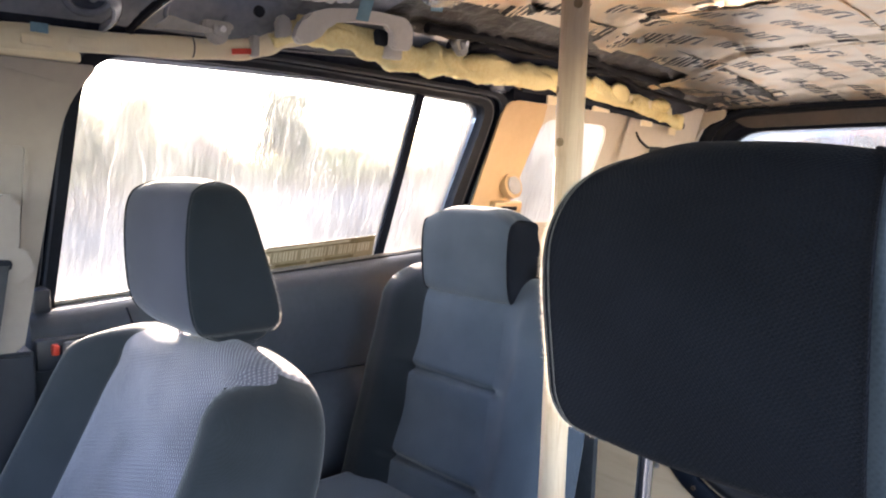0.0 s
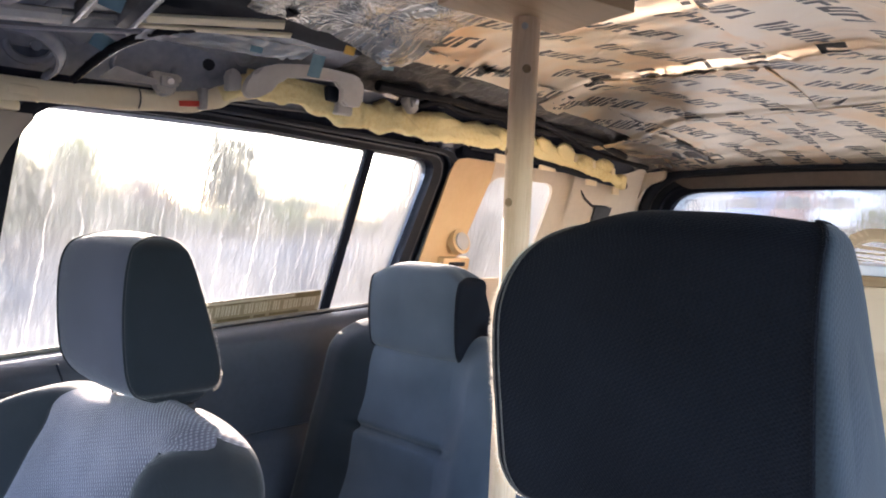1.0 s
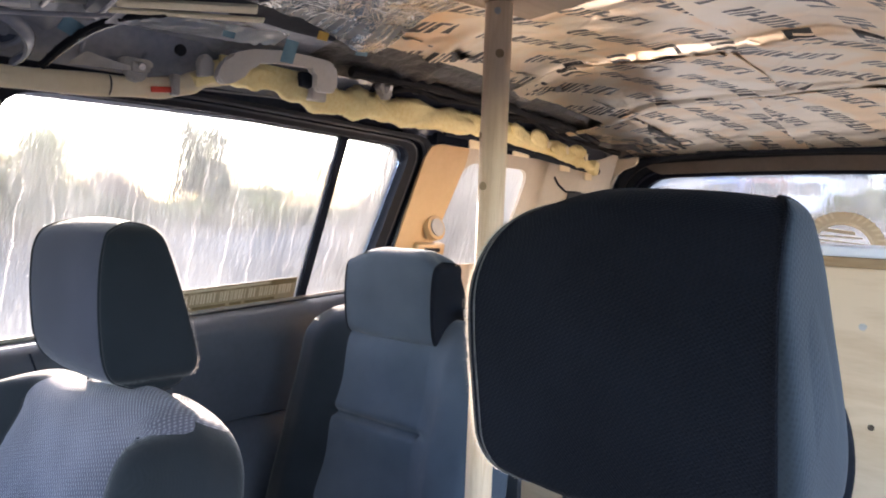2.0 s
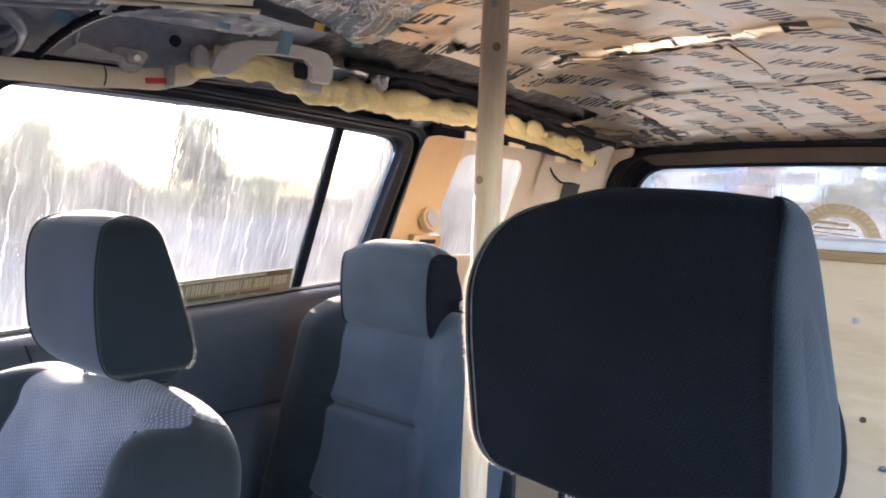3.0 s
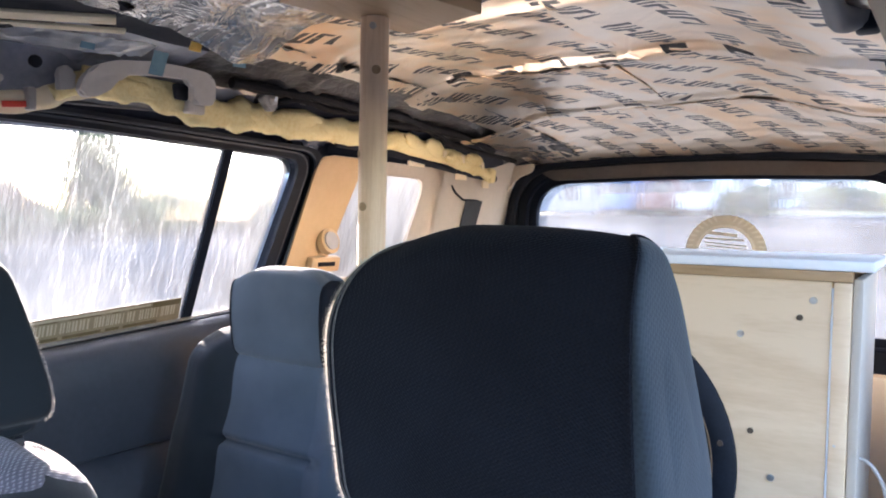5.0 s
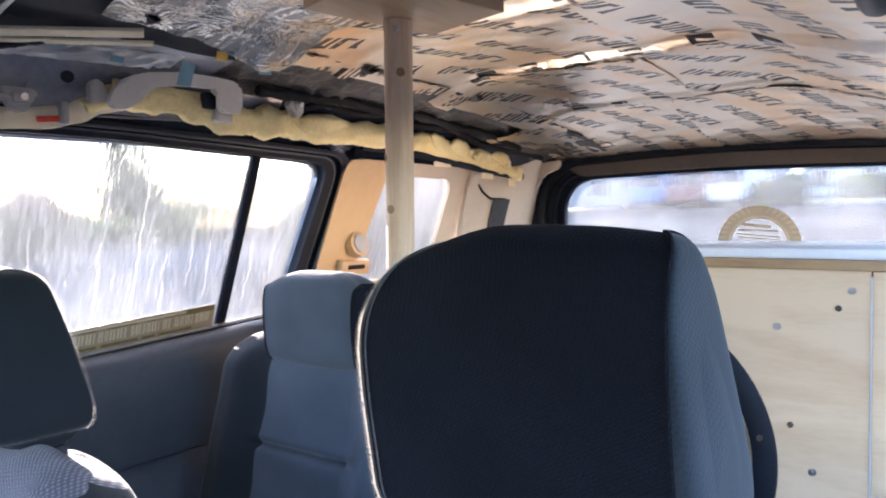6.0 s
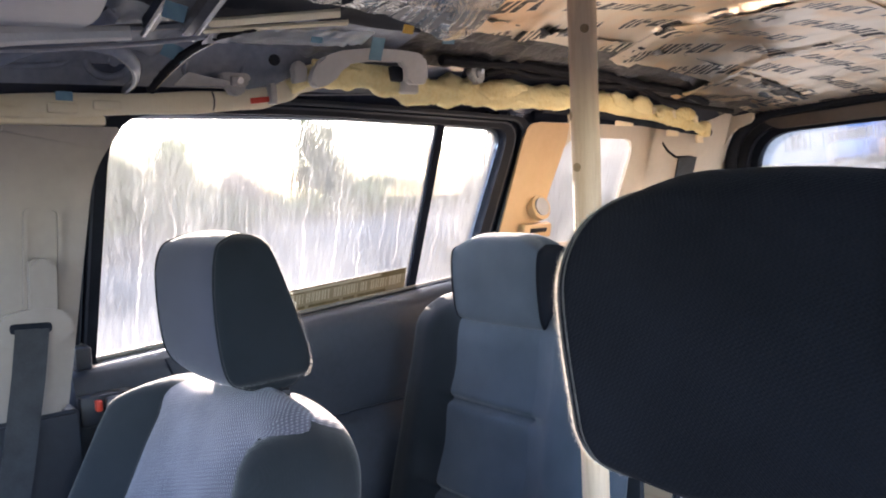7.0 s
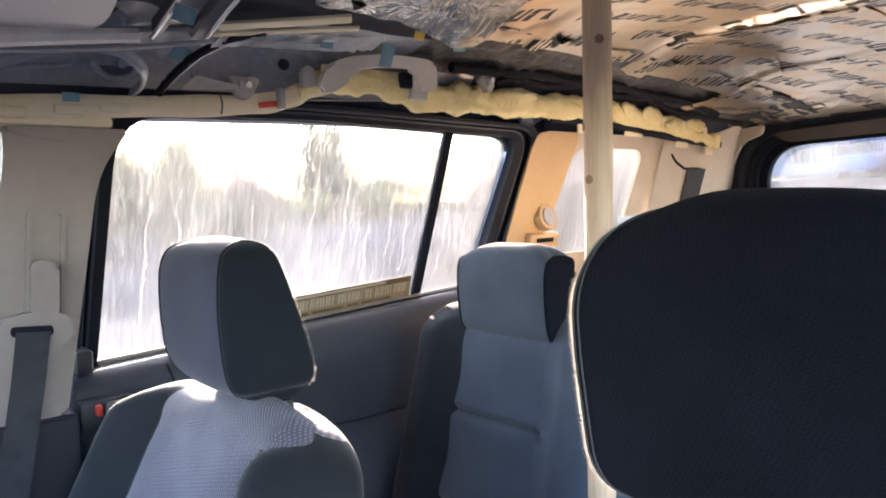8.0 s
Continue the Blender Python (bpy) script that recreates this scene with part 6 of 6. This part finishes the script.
def on_pane(y, z, d):
    y = y + 0.012
    zz = z - 0.005 + 0.066 * (y - 0.63)
    return (side_x(zz) + 0.0055 + d, y, zz)


def bar_loop(y0, y1, z0, z1):
    return [Vector(p) for p in ((y0, z0), (y1, z0), (y1, z1), (y0, z1))]


part("film", slab(bar_loop(0.285, 0.637, 1.299, 1.352), on_pane, 0.0, 0.0008), GOLD_FILM, sticker, shade=False)
part("border", slab(bar_loop(0.290, 0.560, 1.3435, 1.3485), on_pane, 0.0009, 0.0013), GOLD_PALE, sticker, shade=False)
rnd = random.Random(3)
y = 0.300
while y < 0.615:
    wd = rnd.choice((0.009, 0.012, 0.014))
    part("letter_bar", slab(bar_loop(y, y + wd * 0.30, 1.316, 1.338), on_pane, 0.0009, 0.0014), GOLD_PALE, sticker, shade=False)
    if rnd.random() < 0.75:
        part("letter_bar", slab(bar_loop(y + wd * 0.48, y + wd * 0.78, 1.316, 1.338), on_pane, 0.0009, 0.0014), GOLD_PALE, sticker, shade=False)
    y += wd + 0.0015
for y0, y1 in ((0.31, 0.36), (0.37, 0.45), (0.46, 0.49), (0.50, 0.58)):
    part("small_bar", slab(bar_loop(y0 + 0.01, y1 - 0.004, 1.3405, 1.3428), on_pane, 0.0009, 0.0013), GOLD_DARK, sticker, shade=False)
    part("small_bar", slab(bar_loop(y0, y1, 1.304, 1.310), on_pane, 0.0009, 0.0013), GOLD_DARK, sticker, shade=False)
part("end_panel", slab(bar_loop(0.565, 0.634, 1.3385, 1.3500), on_pane, 0.0009, 0.0013), GOLD_DARK, sticker, shade=False)

BADGE_FILM = surface("olive sticker film", (0.47, 0.445, 0.36), (0.57, 0.545, 0.45), 0.55, 30)
BADGE_PALE = surface("pale olive print", (0.58, 0.565, 0.48), (0.68, 0.665, 0.58), 0.55, 30)
badge = thing("rear_sticker", "round gold wreath sticker on the rear glass", "sticker")


def badge_circle(r):
    return [Vector((0.086 + r * math.cos(2 * math.pi * k / 40), 1.452 + r * 0.98 * math.sin(2 * math.pi * k / 40))) for k in range(40)]


def on_rear(x, z, d):
    return on_gate(x, z, 0.0185 - d)


part("ring", ring_plate(badge_circle(0.083), badge_circle(0.092), on_rear, 0.0, 0.001), BADGE_PALE, badge, shade=False)
part("wreath", ring_plate(badge_circle(0.0925), badge_circle(0.124), on_rear, 0.0, 0.0006), BADGE_FILM, badge, shade=False)
for k in range(40):
    a = 2 * math.pi * (k + 0.5) / 40
    if abs(math.sin(a) - 1) < 0.012:
        continue   # the wreath is open at its crown
    lean_ = 0.05 if math.cos(a) < 0 else -0.05
    tip = [Vector((0.086 + r * math.cos(b), 1.452 + r * 0.98 * math.sin(b))) for r, b in ((0.104, a - 0.028), (0.104, a + 0.028), (0.118, a + 0.034 + lean_), (0.131, a + lean_), (0.118, a - 0.034 + lean_))]
    part("leaf_mark", slab(tip, on_rear, 0.0008, 0.0012), BADGE_PALE, badge, shade=False)
for z0, h_, x0, x1, tilt in ((1.512, 0.010, 0.034, 0.122, -0.10), (1.496, 0.006, 0.024, 0.142, -0.04), (1.484, 0.004, 0.020, 0.150, -0.08), (1.474, 0.004, 0.026, 0.150, -0.08), (1.464, 0.003, 0.030, 0.148, -0.08)):
    part("text_bar", slab([Vector((x0, z0)), Vector((x1, z0 + tilt * (x1 - x0))), Vector((x1, z0 + h_ + tilt * (x1 - x0))), Vector((x0, z0 + h_))], on_rear, 0.0, 0.001), BADGE_FILM, badge, shade=False)


# ---------------------------------------------------------------- outside
def ground_mat():
    m, nt, b = node_mat("pale gravel")
    v = coords(nt)
    a = add_node(nt, "ShaderNodeTexNoise", Scale=0.12, Detail=6.0)
    c = add_node(nt, "ShaderNodeTexNoise", Scale=3.0, Detail=6.0)
    nt.links.new(v, a.inputs["Vector"])
    nt.links.new(v, c.inputs["Vector"])
    s = nt.nodes.new("ShaderNodeMath")
    s.operation = "MULTIPLY_ADD"
    s.inputs[1].default_value = 0.3
    nt.links.new(c.outputs[0], s.inputs[0])
    nt.links.new(a.outputs[0], s.inputs[2])
    nt.links.new(ramp(nt, s.outputs[0], [(0.48, (0.055, 0.053, 0.048)), (0.62, (0.105, 0.100, 0.090)), (0.78, (0.175, 0.165, 0.150))]), b.inputs["Base Color"])
    b.inputs["Roughness"].default_value = 1.0
    b.inputs["Specular IOR Level"].default_value = 0.0
    return m


def ground_z(x, y):
    """The yard rises gently behind the car."""
    return 0.056 * (min(y, 70.0) - 5.0) * smooth(5, 12, y) * smooth(-75, -12, x)


def ground_sheet():
    xs = [-900, -300, -100, -60, -40] + [-30 + 2 * i for i in range(36)] + [60, 100, 300, 900]
    ys = [-900, -300, -100, -40, -10] + [2 * i for i in range(40)] + [100, 200, 400, 900]
    verts = [(x, y, ground_z(x, y)) for y in ys for x in xs]
    n = len(xs)
    return verts, [(j * n + i, j * n + i + 1, (j + 1) * n + i + 1, (j + 1) * n + i) for j in range(len(ys) - 1) for i in range(n - 1)]


ground = tagged(shell("ground", *ground_sheet(), ground_mat()), "pale grey gravel yard reaching the horizon", "ground", kind="structure")


def leafy(name, dark, light):
    """Leaves that let part of the light through."""
    m, nt, b = node_mat(name)
    n = add_node(nt, "ShaderNodeTexNoise", Scale=1.6, Detail=5.0)
    nt.links.new(coords(nt), n.inputs["Vector"])
    col = ramp(nt, n.outputs[0], [(0.35, dark), (0.7, light)])
    nt.links.new(col, b.inputs["Base Color"])
    b.inputs["Roughness"].default_value = 0.8
    tr = nt.nodes.new("ShaderNodeBsdfTranslucent")
    nt.links.new(col, tr.inputs["Color"])
    mix = nt.nodes.new("ShaderNodeMixShader")
    mix.inputs[0].default_value = 0.3
    nt.links.new(b.outputs[0], mix.inputs[1])
    nt.links.new(tr.outputs[0], mix.inputs[2])
    nt.links.new(mix.outputs[0], nt.nodes["Material Output"].inputs["Surface"])
    return m


GRASS = surface("rough grass", (0.05, 0.07, 0.02), (0.13, 0.15, 0.05), 0.9, 2)
LEAF = leafy("dull green leaves", (0.042, 0.088, 0.038), (0.085, 0.145, 0.068))
LEAF_DRY = leafy("yellow green leaves", (0.12, 0.15, 0.04), (0.22, 0.25, 0.08))
LEAF_BROWN = leafy("brown winter leaves", (0.11, 0.075, 0.065), (0.19, 0.14, 0.12))
BARK = surface("grey brown bark", (0.06, 0.05, 0.04), (0.13, 0.11, 0.09), 0.9, 6)
VAN_WHITE = surface("white van paint", (0.6, 0.62, 0.66), (0.75, 0.77, 0.8), 0.35, 3)
VAN_BLUE = surface("blue van paint", (0.12, 0.2, 0.42), (0.18, 0.28, 0.52), 0.35, 3)
VAN_RED = surface("dull red van paint", (0.22, 0.09, 0.08), (0.3, 0.13, 0.11), 0.4, 3)
BRICK = surface("pale rendered wall", (0.40, 0.36, 0.36), (0.5, 0.46, 0.45), 0.9, 3)
ROOF_GREY = surface("grey roof sheet", (0.18, 0.18, 0.2), (0.26, 0.26, 0.28), 0.7, 3)
DARK_GLASS = surface("dark window glass", (0.02, 0.025, 0.03), (0.05, 0.055, 0.06), 0.1, 3)


def tree(x, y, height, spread, leaf, label, seed, bare=0.12, slim=1.0):
    rnd = random.Random(seed)
    th = thing("tree", label, "tree", "trees beside the yard")
    trunk = bmesh.new()
    tips = []
    main = spline([(x, y, 0), (x + rnd.uniform(-.2, .2), y + rnd.uniform(-.2, .2), height * 0.4), (x + rnd.uniform(-.4, .4), y + rnd.uniform(-.4, .4), height * 0.95)], 6)
    trunk = tube(main, lambda q: 0.022 * height * (1 - 0.85 * q), 8)
    for k in range(24):
        h = height * rnd.uniform(bare + 0.1, 0.9)
        a = rnd.uniform(0, 2 * math.pi)
        ln = spread * (1.15 - h / height) * rnd.uniform(0.7, 1.1)
        p0 = Vector((x, y, h))
        p1 = p0 + Vector((math.cos(a) * ln, math.sin(a) * ln, ln * 0.5))
        trunk = join(trunk, tube([p0, p0.lerp(p1, 0.5) + Vector((0, 0, 0.1)), p1], lambda q: 0.008 * height * (1 - 0.8 * q), 5))
        tips += [p0.lerp(p1, f) for f in (0.5, 0.75, 1.0)]
    part("trunk", trunk, BARK, th)
    verts, faces = [], []
    for k in range(4200):
        c = rnd.choice(tips) + Vector((rnd.gauss(0, 1), rnd.gauss(0, 1), rnd.gauss(0, 1))) * spread * 0.25
        s = rnd.uniform(0.07, 0.19) * slim * (height / 6)
        u = Vector((rnd.gauss(0, 1), rnd.gauss(0, 1), rnd.gauss(0, 1))).normalized()
        w = u.orthogonal().normalized()
        b = len(verts)
        verts += [c - u * s, c + w * s * 0.5, c + u * s, c - w * s * 0.5]
        faces.append((b, b + 1, b + 2, b + 3))
    shell("crown", verts, faces, leaf, th, shade=False)
    th.location.z = ground_z(x, y)
    return th


def bush(x, y, r, h, leaf, label, seed):
    rnd = random.Random(seed)
    th = thing("bush", label, "bush", "bushes beside the yard")
    stems = None
    for k in range(7):
        a = rnd.uniform(0, 6.28)
        t_ = tube([(x, y, 0), (x + math.cos(a) * r * 0.3, y + math.sin(a) * r * 0.3, h * 0.5), (x + math.cos(a) * r * 0.7, y + math.sin(a) * r * 0.7, h * 0.85)], lambda q: 0.04 * (1 - 0.7 * q), 5)
        stems = t_ if stems is None else join(stems, t_)
    part("stems", stems, BARK, th)
    verts, faces = [], []
    for k in range(2200):
        d = Vector((rnd.gauss(0, 1), rnd.gauss(0, 1), rnd.gauss(0, 1))).normalized() * rnd.uniform(0.55, 1.0)
        lump = 1 + 0.35 * noise.noise(d * 2.2 + Vector((seed, 0, 0)))
        c = Vector((x + d.x * r * lump, y + d.y * r * lump, max(0.05, h * 0.5 + d.z * h * 0.52 * lump)))
        s = rnd.uniform(0.05, 0.13) * max(1.0, r / 1.6)
        u = Vector((rnd.gauss(0, 1), rnd.gauss(0, 1), rnd.gauss(0, 1))).normalized()
        w = u.orthogonal().normalized()
        b = len(verts)
        verts += [c - u * s, c + w * s * 0.5, c + u * s, c - w * s * 0.5]
        faces.append((b, b + 1, b + 2, b + 3))
    shell("crown", verts, faces, leaf, th, shade=False)
    th.location.z = ground_z(x, y)


FAR = 1.85   # spreads the planting out to the far edge of the yard
DT, YTREE = "dark green conifer at the edge of the yard", "yellow green young tree at the edge of the yard"
BTREE = "brown leafed young tree at the edge of the yard"
for i, (x, y, h, s, lf, lb) in enumerate(((-15.0, 8.75, 3.4, 0.42, LEAF, DT), (-15.0, 9.45, 3.3, 0.40, LEAF, DT), (-15.6, 10.2, 2.3, 0.7, LEAF, DT), (-15.0, 5.6, 2.8, 0.8, LEAF_DRY, YTREE), (-15.0, 4.1, 2.7, 0.9, LEAF_DRY, YTREE), (-15.4, 4.8, 2.6, 0.8, LEAF, DT),
                                           (-19, 7.0, 3.2, 1.1, LEAF_DRY, YTREE), (-20, 14.5, 1.9, 1.0, LEAF, DT), (-24, 20, 3.4, 1.2, LEAF_DRY, YTREE), (-13, 1.2, 2.8, 1.0, LEAF, DT),
                                           (-15.3, 6.9, 2.15, 0.8, LEAF_BROWN, BTREE), (-16.2, 7.7, 2.1, 0.8, LEAF_BROWN, BTREE))):
    tree(0.6 + FAR * (x - 0.6), FAR * y, 1.53 + FAR * (h - 1.53), FAR * s, lf, lb, 20 + i)
for i, (x, y, r, h) in enumerate(((-13, 2.2, 1.3, 1.8), (-14.5, 5.9, 1.3, 1.6), (-17, 11.5, 1.5, 1.5), (-24, 19, 2.2, 2.0), (-26, 24, 2.4, 2.2))):
    bush(0.6 + FAR * (x - 0.6), FAR * y, FAR * r, 1.53 + FAR * (h - 1.53), LEAF if i % 2 else LEAF_DRY, "low ragged green bush beside the yard", 60 + i)


def far_wood():
    """A ragged belt of far trees along the yard's edge, out to the side and behind."""
    rnd = random.Random(91)
    verts, faces = [], []
    for k in range(15000):
        a = rnd.uniform(radians(34), radians(118))
        r = rnd.uniform(42, 52)
        top = 2.6 + 1.3 * noise.noise(Vector((a * 9, 0, 2))) + 0.5 * noise.noise(Vector((a * 31, 4, 2)))
        c = Vector((-r * math.sin(a), r * math.cos(a), top * rnd.random() ** 0.7))
        s = rnd.uniform(0.12, 0.36)
        u = Vector((rnd.gauss(0, 1), rnd.gauss(0, 1), rnd.gauss(0, 1))).normalized()
        w = u.orthogonal().normalized()
        b = len(verts)
        verts += [c - u * s, c + w * s * 0.5, c + u * s, c - w * s * 0.5]
        faces.append((b, b + 1, b + 2, b + 3))
    return verts, faces


fv_, ff_ = far_wood()
tagged(shell("far_wood", fv_, ff_, LEAF, shade=False), "ragged far belt of dull green trees", "woods", kind="stuff")
bush(-7.9, 46, 1.15, 1.9, LEAF, "rounded dark green bush across the road", 80)
bush(-9.6, 46.5, 0.75, 1.5, LEAF_DRY, "small yellow green bush across the road", 81)
for k_, (x, y) in enumerate(((-5.6, 56), (-3.4, 57), (-0.8, 56), (2.5, 57), (6, 56))):
    bush(x, y, 1.5, 1.7, LEAF if k_ % 2 else LEAF_DRY, "low green bush beyond the grass strip", 82 + k_)
tagged(part("grass_verge", slab(rounded_loop([(-17, 47), (30, 47), (30, 53), (-17, 53)], 1, 3), lambda a, b, d: (a, b, ground_z(0, b) + d), -0.05, 0.12), GRASS), "low grass strip beyond the road", "grass", kind="structure")
kerb = tagged(part("kerb", rbox(-17, 30, 46.7, 46.95, ground_z(0, 46.8) - 0.05, ground_z(0, 46.8) + 0.13, 0.02), surface("pale kerb stone", (0.3, 0.3, 0.29), (0.42, 0.42, 0.4), 0.8, 3)), "pale kerb along the grass strip", "kerb", kind="structure")


def van(x, y, paint, label):
    th = thing("van", label, "van", "vans parked beyond the road")
    part("body", join(rbox(x - 1, x + 1, y - 0.3, y + 3.7, 0.35, 2.5, 0.12, 3), rbox(x - 0.98, x + 0.98, y - 1.6, y - 0.2, 0.35, 1.35, 0.15, 3)), paint, th)
    part("windscreen", turned(rbox(-0.85, 0.85, -0.02, 0.02, -0.45, 0.45, 0.02), pose(x, y - 0.33, 1.8, -8)), DARK_GLASS, th, "dark windscreen")
    th.location.z = ground_z(x, y)
    for sx in (-1, 1):
        for wy in (-0.9, 2.8):
            part("wheel", cylinder((x + sx * 0.9, y + wy, 0.35), (1, 0, 0), 0.35, 0.25, 20), RUBBER, th)


for x, p, lb in ((-16.2, VAN_BLUE, "blue panel van parked by the road"), (-13.6, VAN_RED, "dull red panel van parked by the road"), (-11.2, VAN_WHITE, "white panel van parked by the road")):
    van(x, 46, p, lb)


def shed(x0, x1, y, h, wall, label):
    th = thing("building", label, "building", "buildings beyond the road")
    part("wall", rbox(x0, x1, y, y + 9, 0, h, 0), wall, th)
    part("roof", slab([Vector(p) for p in ((y - 0.4, h), (y + 9.4, h), (y + 4.5, h + 1.3))], lambda a, b, d: (d, a, b), x0 - 0.3, x1 + 0.3), ROOF_GREY, th)
    th.location.z = ground_z(0, y) - 0.3
    n = int((x1 - x0) / 3)
    for k in range(n):
        cx_ = x0 + (k + 0.5) * (x1 - x0) / n
        part("window", rbox(cx_ - 0.6, cx_ + 0.6, y - 0.03, y + 0.05, 1.0, 2.3, 0), DARK_GLASS, th)


shed(-34, -12, 60, 3.4, BRICK, "low pale rendered building with grey roof beyond the road")
shed(-11, -4, 66, 2.6, VAN_WHITE, "low white building with grey roof beyond the road")
shed(8, 34, 60, 3.2, BRICK, "low pale rendered building with grey roof beyond the road")
